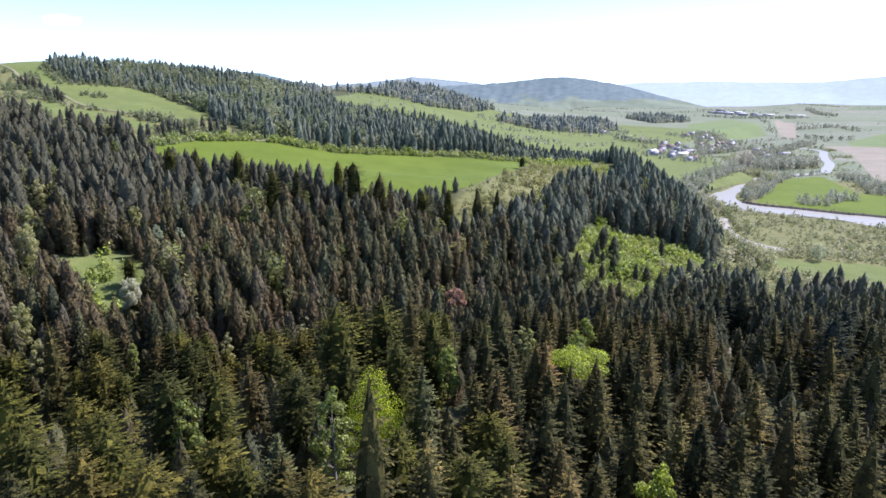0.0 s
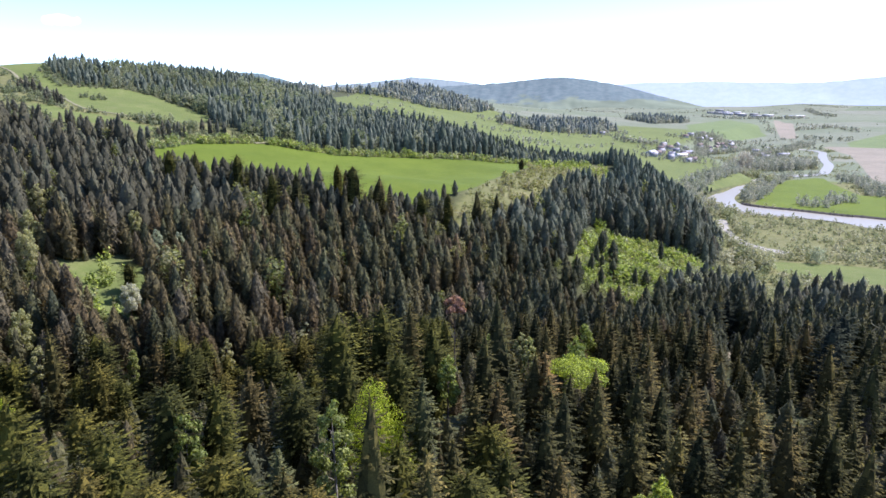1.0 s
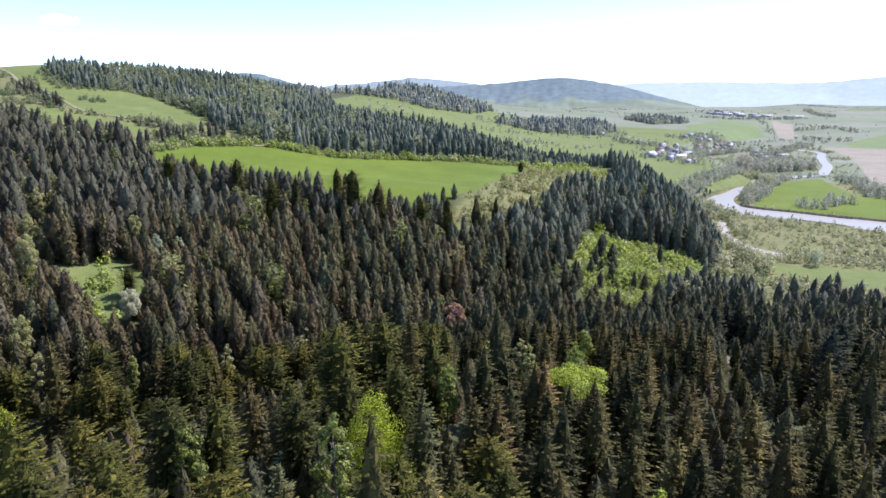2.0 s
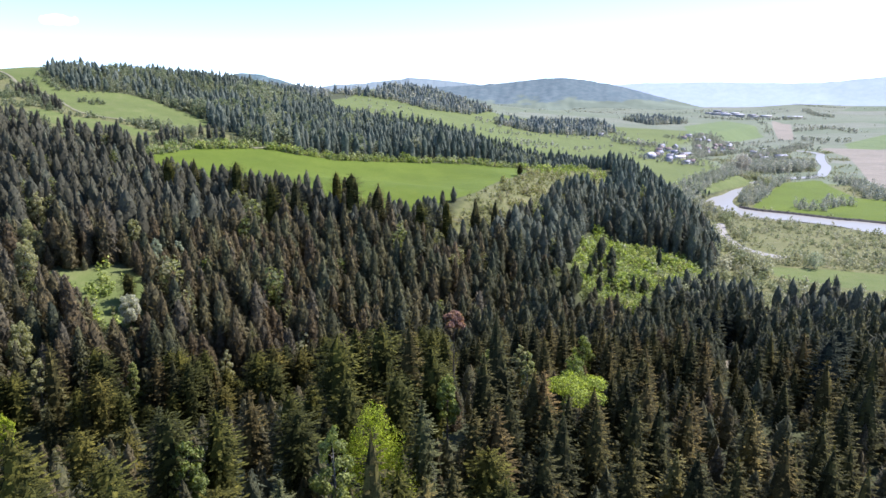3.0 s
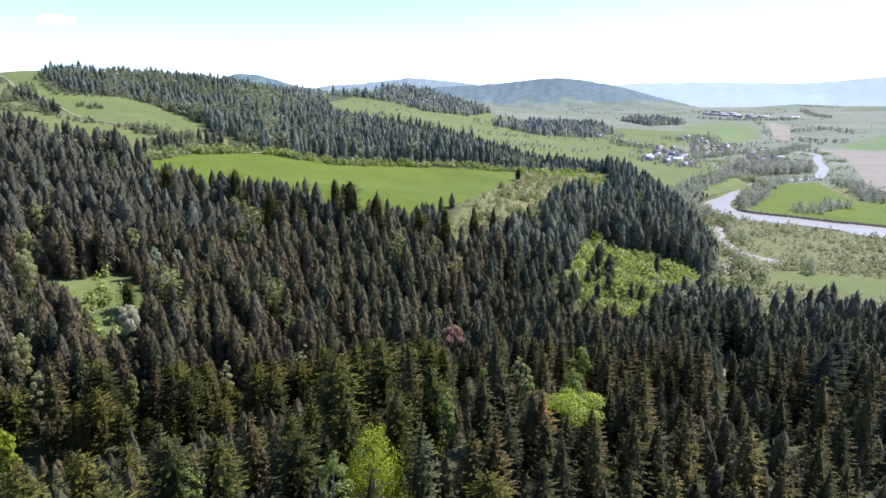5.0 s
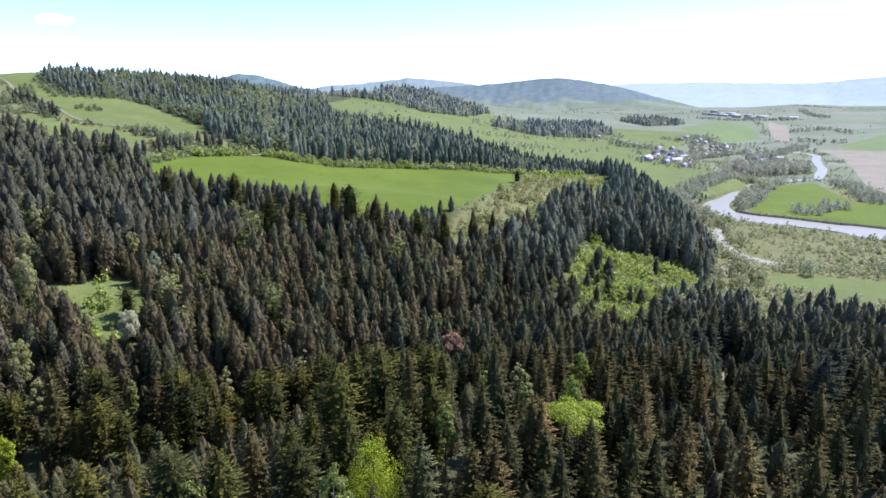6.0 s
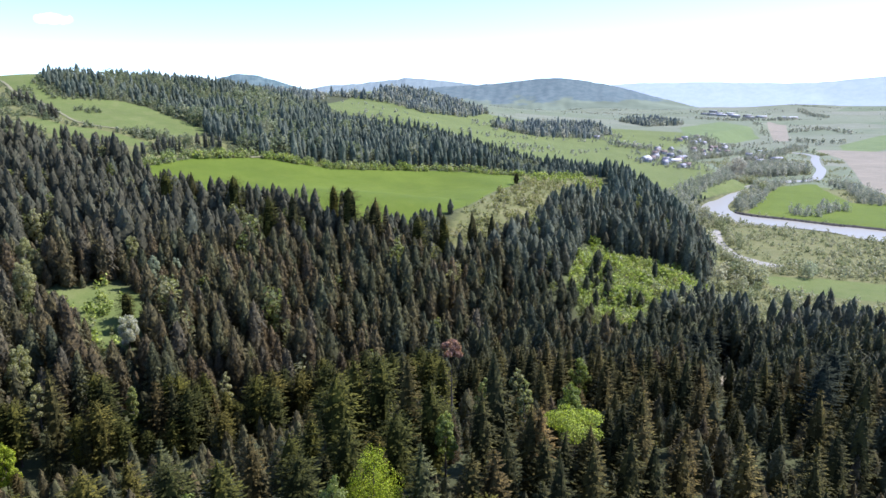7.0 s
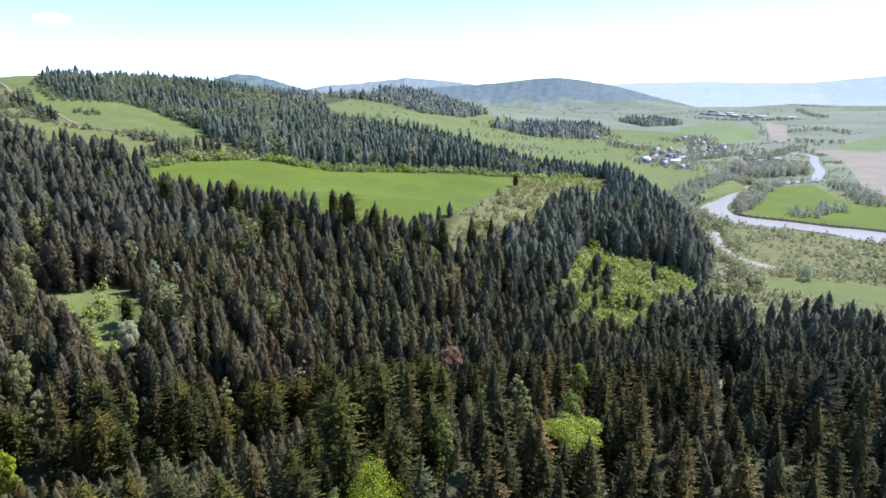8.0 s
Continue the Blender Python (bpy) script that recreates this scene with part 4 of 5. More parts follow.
def mid_conifer(seed, bristles, spread=2.8, shoulder=0.5, power=0.7, bare=0.03, length=1.1, sides=8, levels=7, whorls=15):
    """A ragged spire: an uneven body, close set with pointed needle tufts that turn up or hang."""
    r = np.random.default_rng(seed)
    s, height = Soup(), 24.0
    lump = r.uniform(0, 6.283, 4)
    bend = r.normal(0, 0.35, 2)

    def radius(q):
        return spread * min(1.0, (1 - q) / shoulder) ** power + 0.10

    def at(a, q, out, side, up):
        ca, sa = math.cos(a), math.sin(a)
        return (ca * out - sa * side + bend[0] * q * q, sa * out + ca * side + bend[1] * q * q, height * (bare + (1 - bare) * q) + up)

    def swell(a, q):
        return 1 + 0.09 * math.sin(3 * a + lump[0] + 7 * q) + 0.10 * math.sin(2 * a + lump[1] - 11 * q) + 0.06 * math.sin(5 * a + lump[2] + 23 * q)

    rings = []
    for k in range(levels):
        q = 0.97 * (k / levels) ** 0.8
        turn = 3.1416 / sides * (k % 2)
        rings.append([at(turn + 6.283 * n / sides, q, 0.84 * radius(q) * swell(turn + 6.283 * n / sides, q) * r.uniform(0.68, 1.14), 0, r.uniform(-0.5, 0.5)) for n in range(sides)])
    for k in range(levels - 1):
        for n in range(sides):
            a, b = rings[k], rings[k + 1]
            m = (n + 1) % sides
            if k % 2 == 0:
                s.tri(a[n], a[m], b[n])
                s.tri(a[m], b[m], b[n])
            else:
                s.tri(a[n], a[m], b[m])
                s.tri(a[n], b[m], b[n])
    for n in range(sides):
        s.tri(rings[-1][n], rings[-1][(n + 1) % sides], at(0, 1.0, 0.0, 0, 0.0))
    for n in range(bristles):
        q = 0.985 * (1 - (1 - (n + r.uniform()) / bristles) ** 0.62)
        a = 2.39996 * n + r.uniform(-0.4, 0.4)
        rad = radius(q) * swell(a, q) * (0.86 + 0.3 * ((q * whorls + 0.15 * math.sin(3 * a + lump[3])) % 1.0))
        ln = length * r.uniform(0.6, 1.25) * (0.65 + 0.35 * rad / spread)
        half = 0.24 * ln * r.uniform(0.8, 1.4) + 0.05
        inner = 0.80 * rad
        if r.uniform() < 0.62:
            s.tri(at(a, q, inner, -half, -0.25 * ln), at(a, q, inner, half, -0.25 * ln), at(a, q, rad * r.uniform(0.92, 1.12) + 0.4 * ln * r.uniform(0.1, 1.2), r.uniform(-1, 1) * half, 0.6 * ln))
        else:
            s.tri(at(a, q, inner, -half, 0.3 * ln), at(a, q, inner, half, 0.3 * ln), at(a, q, rad * r.uniform(0.92, 1.15) + 0.4 * ln * r.uniform(0.1, 1.2), r.uniform(-1, 1) * half, -0.35 * ln))
    v, f = s.arrays()
    return v, f, height, cone_bulge(v, height)


def round_tree(seed, height, spread, low, leaves, size, count=6):
    r = np.random.default_rng(seed)
    v, f, out = leaf_crown(lobes(height, spread, low, r, count), leaves, size, r, 0.15)
    s = Soup()
    mid, half = height * (low + 0.97) / 2, height * (0.97 - low) * 0.40
    s.tube([(0, 0, -0.3), (0, 0, height * 0.4), (0, 0, height * 0.75)], [0.02 * height, 0.014 * height, 0.004 * height], 4)
    tv, tf = s.arrays()
    return np.concatenate([v, tv]), np.concatenate([f, tf + len(v)]), height, np.concatenate([out, dome_bulge(tv, mid, half, spread)])


SHAPES = [{"spread": 3.0, "shoulder": 0.48, "power": 0.72}, {"spread": 2.4, "shoulder": 0.4, "power": 0.7}, {"spread": 3.5, "shoulder": 0.46, "power": 0.7}, {"spread": 3.2, "shoulder": 0.6, "power": 0.78}, {"spread": 2.8, "shoulder": 0.5, "power": 0.74}, {"spread": 2.4, "shoulder": 0.38, "power": 0.66}]


def spires(seed, bristles, broad, length, sides, levels):
    return [mid_conifer(seed + n, bristles, length=length, sides=sides, levels=levels, **{**k, "spread": broad * k["spread"]}) for n, k in enumerate(SHAPES)]


CLOSE = spires(50, 1000, 0.94, 1.35, 9, 12)
MID = spires(56, 270, 1.06, 1.95, 7, 8)
YOUNG = spires(140, 150, 1.1, 1.6, 6, 7)
LIGHT = spires(62, 95, 1.3, 2.4, 6, 6)
DISTANT = spires(68, 36, 1.4, 2.5, 5, 4)
FAR = spires(75, 16, 1.5, 3.0, 5, 3)
ROUND = [round_tree(70 + s, 14.0, 3.5, 0.18, 250, 0.5, 12) for s in range(4)]
FAR_ROUND = [round_tree(150 + s, 14.0, 4.4, 0.02, 24, 1.9, 7) for s in range(4)]
HAZY_ROUND = [round_tree(90 + s, 14.0, 4.6, 0.02, 60, 1.15, 9) for s in range(4)]
GROVE_TREE = [round_tree(100 + s, 14.0, 4.8, 0.0, 90, 0.9, 11) for s in range(4)]
WILLOW = [round_tree(120 + s, 12.0, 5.2, 0.02, 170, 0.8, 14) for s in range(4)]
PLAIN_BUSH = [round_tree(130 + s, 4.0, 2.5, 0.0, 46, 0.62, 8) for s in range(5)]
BUSH = [round_tree(80 + s, 4.0, 2.1, 0.0, 52, 0.56, 6) for s in range(4)]

# the near slope: single spruces first, the rest of the wood joined
x, y, r = scatter(-330, 330, 18, 480, 5.5, 5)
foot = side_distance(x, y, FOOT)
ok = in_sight(x, y, 28) & (foot > np.where((y < 335) & (x > 185), -32, np.where((y < 320) & (x > 170), -14, 6))) & ~open_land(x, y, 2.0) & clear_of_placed(x, y) & (line_distance(x, y, FOREST_ROAD) > 6.5)
ok &= (r.uniform(0, 1, len(x)) > 0.06) & ~((inside_distance(x, y, ROUGH_SLOPE) > -14) & (y > 430))
x, y = x[ok], y[ok]
# the tall near firs stand wider apart
keep = np.ones(len(x), bool)
for n in np.nonzero(np.hypot(x, y) < 190)[0]:
    crowd = keep & (np.hypot(x - x[n], y - y[n]) < (7.3 if x[n] < 12 else 6.5))
    crowd[n] = False
    keep[n] = not crowd.any()
x, y = x[keep], y[keep]
order = np.argsort(np.hypot(x, y) + 400 * ((y < 44) | (np.abs(x) > 0.70 * y + 6)))
x, y = x[order], y[order]
height = np.clip(r.normal(19.3, 4.4, len(x)), 8, 28)
height *= np.where((inside_distance(x, y, FIELD) > -45) & (y < 430), np.where(x > -45, 0.62, 0.68), 1.0)
height *= np.where((inside_distance(x, y, SCRUB_SLOPE) > -40) & (y < 560), 0.86, 1.0)
height *= np.where((x > 140) & (y > 230) & (y < 335), 0.92, 1.0)
height *= np.where((x > 140) & (y > 380), np.clip(0.5 + side_distance(x, y, FOOT) / 50, 0.5, 1.1), 1.0)
# young trees, ever lower towards the edge of the small clearing
for k in range(30, 0, -3):
    stretch = 1 + k / np.hypot(x, y)
    height = np.where(inside_distance(x * stretch, y * stretch, LEFT_CLEARING) > -1, np.minimum(height, 3.5 + 0.48 * k + r.uniform(-1, 1.5, len(x))), height)
height *= np.where((inside_distance(x, y, CLEARING) > -28) & ((y < 330) | ((x > 112) & (y < 372))), 0.52, 1.0)
lower.append(((121, 251), (70, 145)))
for a, b in lower:
    height *= np.where(line_distance(x, y, [a, b]) < 5.5, 0.62, 1.0)
singles = 300 - len(TALL_A) - len(TALL_B) - len(EDGE)
for n in range(singles):
    stand((BROAD if x[n] < 8 + r.normal(0, 6) else CONICAL)[int(r.integers(0, 6))], x[n], y[n], float(min(height[n], 23) - 0.5))
x, y, height = x[singles:], y[singles:], height[singles:]
# young spruces fill the gaps below the near crowns
ux, uy, ur = scatter(-230, 150, 44, 300, 4.6, 25)
far = np.hypot(ux, uy) > 190
ok = in_sight(ux, uy, 10) & (clear_of_placed(ux, uy) | far) & (side_distance(ux, uy, FOOT) > 8) & ~open_land(ux, uy) & (line_distance(ux, uy, [(127, 259), (88, 182)]) > 7)
ok &= ur.uniform(0, 1, len(ux)) < np.where(far, np.where(clear_of_placed(ux, uy), 0.07, 0.5), 0.46)
ux, uy, far = ux[ok], uy[ok], far[ok]
young = ur.uniform(5, 13, len(ux)) * np.where(far, 0.6, 1.0)
hue = np.clip(ur.normal(0.45, 0.2, len(ux)), 0, 1)
for name, some, forms in (("young_spruces", ~far, YOUNG), ("undergrowth_spruces", far, DISTANT)):
    plant(name, forms, [MAT["needles_wood"]], ux[some], uy[some], young[some], hue[some], 26, "young spruces and undergrowth below tall firs", "trees", 0.75)
# low brown and green saplings in the gap before the lime tree
ux, uy, ur = scatter(-18, 14, 56, 120, 3.0, 45)
ok = (np.hypot(ux + 11.5, uy - 98.5) > 5) & (ur.uniform(0, 1, len(ux)) < 0.8)
for px, py, gap in placed:
    ok &= np.hypot(ux - px, uy - py) > 1.6
ux, uy = ux[ok], uy[ok]
plant("spruce_saplings", YOUNG, [MAT["needles_wood"]], ux, uy, ur.uniform(2.5, 6.0, len(ux)), ur.uniform(0.3, 1.0, len(ux)), 46, "low brown and green spruce saplings in a forest gap", "trees", 0.8)
# species and hue come in patches
patch = np.array([noise.noise(Vector((px * 0.022, py * 0.022, 7.0))) for px, py in zip(x, y)])
broad = r.uniform(0, 1, len(x)) < 0.045 + 0.2 * np.clip(patch - 0.1, 0, 1)
broad &= ~((x > 85) & (y > 140) & (y < 345)) & ~((x > 60) & (y > 330) & (r.uniform(0, 1, len(x)) < 0.75))
brown = 0.5 + 0.5 * np.tanh((-x - 0.15 * y + 15) / 60)
tint = np.clip(r.normal(0.30 + 0.30 * brown + 0.35 * patch, 0.22), 0, 0.9)
close = (np.hypot(x, y) < 225) & ~broad & (y > 40)
back = (np.hypot(x, y) > 330) & ~broad
rest = ~close & ~broad & ~back
# right-hand stand: a darker tint stands in for its backlit shade
shaded_stand = (x > 85) & (y > 140) & (y < 310)
tint = np.where(shaded_stand, np.clip(r.normal(0.2, 0.1, len(x)), 0, 1), tint)
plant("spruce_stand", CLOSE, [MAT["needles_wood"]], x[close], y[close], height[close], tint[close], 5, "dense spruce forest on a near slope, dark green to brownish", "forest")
plant("spruce_forest", MID, [MAT["needles_wood"]], x[rest], y[rest], height[rest], tint[rest], 6, "dense spruce forest on a slope, dark green to brownish", "forest")
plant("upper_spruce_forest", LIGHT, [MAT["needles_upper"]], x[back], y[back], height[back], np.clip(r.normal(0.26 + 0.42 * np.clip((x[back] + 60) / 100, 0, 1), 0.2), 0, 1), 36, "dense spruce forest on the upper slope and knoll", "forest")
plant("broadleaf_trees", ROUND, [MAT["leaves_wood"]], x[broad], y[broad], height[broad] * 1.0, r.uniform(0, 1, broad.sum()), 7, "scattered light green broadleaf trees among spruces", "trees", 1.0)

# the hill and the ridge behind the field
x, y, r = scatter(-700, 420, 480, 1150, 7.2, 8)
foot = side_distance(x, y, FOOT)
ok = in_sight(x, y) & (foot > 5) & ~open_land(x, y, 3.0) & (r.uniform(0, 1, len(x)) > 0.05) & (y < 1010)
ok &= inside_distance(x, y, FIELD) < -13
ok &= ~((x > 270) & (y > 820))
ok &= ~((x < -415) & (y > 560)) & ~((x < -390) & (y > 760)) & ~((x < -214) & (y < 600))
x, y = x[ok], y[ok]
patch = np.array([noise.noise(Vector((px * 0.012, py * 0.012, 21.0))) for px, py in zip(x, y)])
broad = r.uniform(0, 1, len(x)) < np.where((x < -150) & (y > 590), np.clip(0.44 + 1.9 * patch, 0.06, 0.95), np.clip(0.10 + 1.1 * patch, 0.03, 0.8))
broad &= ~((x > 140) & (side_distance(x, y, FOOT) > 14))
height = np.clip(r.normal(16.5, 4.0, len(x)), 7, 25) * np.where(x < -250, 0.64, 1.0) * np.where((x > 50) & (x < 148) & (y > 560), 0.6, 1.0) * np.where((x > 148) & (y > 540), 0.85, 1.0) * np.where(x > 140, np.clip(0.5 + foot[ok] / 50, 0.5, 1.0), 1.0)
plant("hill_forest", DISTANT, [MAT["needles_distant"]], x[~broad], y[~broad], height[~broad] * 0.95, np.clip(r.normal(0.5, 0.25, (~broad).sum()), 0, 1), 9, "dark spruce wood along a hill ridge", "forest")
plant("hill_broadleaf_wood", HAZY_ROUND, [MAT["leaves_hill"]], x[broad], y[broad], height[broad] * 0.98, r.uniform(0, 1, broad.sum()), 10, "grey-green broadleaf trees on a hillside", "trees", 1.0)

# bushes, clumps and a few spruces on the rough pasture below the hill meadow, and the hedge behind the field
x, y, r = scatter(-440, 140, 380, 720, 5.0, 27)
clump = np.array([noise.noise(Vector((px * 0.03, py * 0.03, 31.0))) for px, py in zip(x, y)])
rough = (inside_distance(x, y, ROUGH_SLOPE) > 2) & (inside_distance(x, y, LOW_MEADOW) < -1) & (r.uniform(0, 1, len(x)) < 0.22 + 1.4 * np.clip(clump, 0, 1))
island = np.hypot((x + 318) / 12, (y - 600) / 9) < 1
wood_edge = line_distance(x, y, [(-415, 712), (-398, 668), (-360, 634), (-344, 650), (-322, 677), (-297, 677), (-257, 648), (-206, 606)]) < 6
tracks = (line_distance(x, y, [(-399, 636), (-371, 601), (-353, 584), (-335, 570)]) < 10) | (line_distance(x, y, [(-327, 545), (-297, 534), (-281, 538)]) < 4) | (line_distance(x, y, [(-261, 541), (-231, 535), (-208, 537)]) < 7) | (line_distance(x, y, [(-212, 489), (-199, 493), (-190, 518), (-164, 537)]) < 8)
hedge = line_distance(x, y, [(-212, 447), (-191, 498), (-151, 537), (-86, 543), (-32, 579), (26, 599), (78, 612), (110, 622), (150, 612)]) < 6
ok = (rough | island | wood_edge | tracks | hedge) & (line_distance(x, y, TRACK) > 4) & in_sight(x, y)
x, y, hedge = x[ok], y[ok], hedge[ok]
size = r.uniform(2.4, 7.0, len(x)) + 5.5 * (np.hypot((x + 231) / 14, (y - 531) / 7) < 1) * r.uniform(0.3, 1, len(x))
plant("pasture_bushes", BUSH, [MAT["leaves_hill"]], x[~hedge], y[~hedge], size[~hedge], r.uniform(0, 1, (~hedge).sum()), 28, "grey-green bushes on pasture edges", "bushes", 0.95)
plant("field_hedge", BUSH, [MAT["leaves_hedge"]], x[hedge], y[hedge], size[hedge] * 1.15, r.uniform(0, 1, hedge.sum()), 38, "light green hedge along a crop field", "hedge", 0.95)
x, y, r = scatter(-440, -180, 430, 640, 8.0, 29)
clump = np.array([noise.noise(Vector((px * 0.025, py * 0.025, 41.0))) for px, py in zip(x, y)])
ok = (inside_distance(x, y, ROUGH_SLOPE) > 2) & (inside_distance(x, y, LOW_MEADOW) < 0) & (r.uniform(0, 1, len(x)) < np.where(y < 500, 0.55, 0.0) * (clump > -0.05) + 0.06) & (line_distance(x, y, TRACK) > 5)
x, y = x[ok], y[ok]
size = r.uniform(6, 11, len(x))
x = np.concatenate([x, [-367, -363, -359, -336, -322, -327, -318, -231, -224, -219, -214, -228, -221, -216, -239, -244, -235, -214, -210, -206, -204, -200, -214, -196, -190, -184, -179, -280, -278, -273, -267]])
y = np.concatenate([y, [586, 589, 592, 564, 554, 558, 552, 441, 438, 439, 443, 447, 449, 451, 442, 446, 452, 501, 502, 504, 506, 507, 474, 534, 535, 535, 536, 481, 487, 483, 485]])
size = np.concatenate([size, [15, 13, 10, 12, 13, 11, 9, 21, 20, 22, 19, 18, 20, 17, 19, 16, 17, 12, 13, 11, 12, 10, 12, 12, 13, 14, 12, 9, 11, 12, 9]])
# tint kept at the grey end, standing in for haze
plant("pasture_spruces", MID, [MAT["needles_wood"]], x, y, size, r.uniform(0.93, 1.0, len(x)), 30, "scattered spruces on rough pasture", "trees")

# small broadleaved trees between pasture and field
tx, ty = np.array([-244, -241, -237, -233, -228, -223, -203, -200, -198, -167, -162], float), np.array([534, 536, 538, 540, 540, 539, 524, 525, 527, 548, 553], float)
plant("pasture_trees", ROUND, [MAT["leaves_hill"]], tx, ty, r.uniform(8.5, 12.5, len(tx)), r.uniform(0.2, 1, len(tx)), 47, "pale green broadleaf trees on pasture beside a field", "trees", 1.0)

# far woods
x, y, r = scatter(-900, 900, 1010, 2300, 11.5, 12)
d = np.maximum.reduce([inside_distance(x, y, p) for p in (KNOB_WOOD, STRIP_WOOD, FAR_WOOD)])
d = np.where((x < -230) & (y < 1400) & (x > -700), 5, d)
ok = in_sight(x, y) & (d > 0) & ~((x < -140) & (y > 1520))
x, y = x[ok], y[ok]
height = np.clip(r.normal(18, 4, len(x)), 9, 26)
broad = r.uniform(0, 1, len(x)) < 0.6
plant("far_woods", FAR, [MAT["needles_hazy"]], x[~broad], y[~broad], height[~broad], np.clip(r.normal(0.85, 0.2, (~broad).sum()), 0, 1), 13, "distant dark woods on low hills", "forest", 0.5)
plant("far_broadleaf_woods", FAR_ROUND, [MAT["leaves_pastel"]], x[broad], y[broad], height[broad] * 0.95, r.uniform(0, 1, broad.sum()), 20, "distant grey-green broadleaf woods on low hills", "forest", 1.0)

# bushes of the clearing and the slope beside the field
x, y, r = scatter(-340, 260, 220, 720, 2.2, 14)
d = np.maximum(inside_distance(x, y, CLEARING), inside_distance(x, y, SCRUB_SLOPE) - 4)
edge = line_distance(x, y, [(-187, 500), (-149, 536), (-86, 541), (-32, 577), (26, 597), (78, 609)])
chance = np.where(inside_distance(x, y, CLEARING) > 0, 0.9, 0.36)
left_gap = inside_distance(x, y, LEFT_CLEARING)
d = np.maximum(d, left_gap)
chance = np.where(left_gap > 0, 0.16, chance)
ok = ((d > 0) & (r.uniform(0, 1, len(x)) < chance)) | (edge < 5)
x, y = x[ok], y[ok]
clump = np.array([noise.noise(Vector((px * 0.09, py * 0.09, 51.0))) for px, py in zip(x, y)])
ok = clump > np.where(inside_distance(x, y, CLEARING) > 0, -0.5, -0.2)
x, y, clump = x[ok], y[ok], clump[ok]
dull = (inside_distance(x, y, SCRUB_SLOPE) > 0) & (y < 555)
dull |= r.uniform(0, 1, len(x)) < 0.12
LOW_BUSH = [round_tree(85 + k, 4.0, 1.7, 0.0, 30, 0.55, 6) for k in range(5)]
height = r.uniform(1.2, 5.2, len(x)) + 8.0 * np.clip(clump + 0.02, 0, 1) + 1.5 * (r.uniform(0, 1, len(x)) < 0.08)
plant("clearing_bushes", LOW_BUSH, [MAT["leaves_shrub"]], x[~dull], y[~dull], height[~dull], np.clip(r.normal(0.45, 0.28, (~dull).sum()), 0, 1), 15, "bright yellow-green bushes on a forest clearing", "bushes", 1.0)
plant("slope_bushes", LOW_BUSH, [MAT["leaves_scrub"]], x[dull], y[dull], height[dull] * 0.8, r.uniform(0, 1, dull.sum()), 31, "brownish and olive bushes on the slope beside a field", "bushes", 1.0)
# a few trees left standing on the clearing
x, y = np.array([92.0, 94, 84, 92, 81, 89, 78, 97, 108, 104, 126, 87, 76]), np.array([359.0, 346, 328, 335, 330, 352, 306, 313, 392, 318, 362, 318, 318])
plant("clearing_spruces", MID, [MAT["needles_wood"]], x, y, r.uniform(8, 15, len(x)), r.uniform(0.0, 0.25, len(x)), 33, "lone spruces left on a clearing", "trees")

# willows and bushes of the flood plain
x, y, r = scatter(120, 900, 250, 1500, 5.0, 16)
foot = side_distance(x, y, FOOT)
river = inside_distance(x, y, RIVER)
crop = np.maximum.reduce([inside_distance(x, y, p) for p in (RIVER_FIELD, SOIL_FIELD, PLAIN_MEADOW)])
bank = np.clip(1 - np.abs(river + 12) / 16, 0, 1)
grove = np.array([noise.noise(Vector((px * 0.016, py * 0.016, 3.0))) + 0.6 * noise.noise(Vector((px * 0.06, py * 0.06, 8.0))) for px, py in zip(x, y)])
ok = in_sight(x, y) & (foot < np.where((y < 335) & (x > 185), -30, -3)) & (river < -5) & (crop < -3) & (line_distance(x, y, STREAM) > 9)
ok &= r.uniform(0, 1, len(x)) < np.where(y > 640, 0.10, 0.72) + 0.55 * bank * (y > 640) * (y < 960) + 0.9 * np.clip(grove, -0.35, 1) + 0.65 * ((x > 250) & (y > 402) & (y < 480) & (grove > -0.3))
x, y, foot, bank, grove = x[ok], y[ok], foot[ok], bank[ok], grove[ok]
height = 1.3 + 4.0 * r.uniform(0, 1, len(x)) ** 2.2 + 6.5 * np.clip(grove - 0.08, 0, 1) + 3.6 * ((y < 480) & (x > 245)) * r.uniform(0, 1, len(x)) ** 1.5 + 5 * bank * (y > 640) * (y < 960) * r.uniform(0.3, 1, len(x))
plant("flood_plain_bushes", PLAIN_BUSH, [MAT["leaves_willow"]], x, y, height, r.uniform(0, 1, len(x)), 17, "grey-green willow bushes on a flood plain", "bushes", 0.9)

# pale willows and alders where the slope meets the flood plain
x, y, r = scatter(140, 520, 300, 1000, 8.0, 116)
foot = side_distance(x, y, FOOT)
lump = np.array([noise.noise(Vector((px * 0.03, py * 0.03, 61.0))) for px, py in zip(x, y)])
ok = (foot < 9) & (foot > -20 - 22 * np.clip(lump + 0.2, 0, 1)) & ~((y < 335) & (foot > -26)) & (r.uniform(0, 1, len(x)) < 0.72 + lump) & (line_distance(x, y, STREAM) > 7) & (inside_distance(x, y, RIVER) < -6) & (inside_distance(x, y, PLAIN_MEADOW) < -2) & in_sight(x, y)
x, y, lump = x[ok], y[ok], lump[ok]
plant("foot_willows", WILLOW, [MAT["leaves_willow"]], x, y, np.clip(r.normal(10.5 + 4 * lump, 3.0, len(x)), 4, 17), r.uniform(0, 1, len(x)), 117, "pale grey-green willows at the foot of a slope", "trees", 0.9)

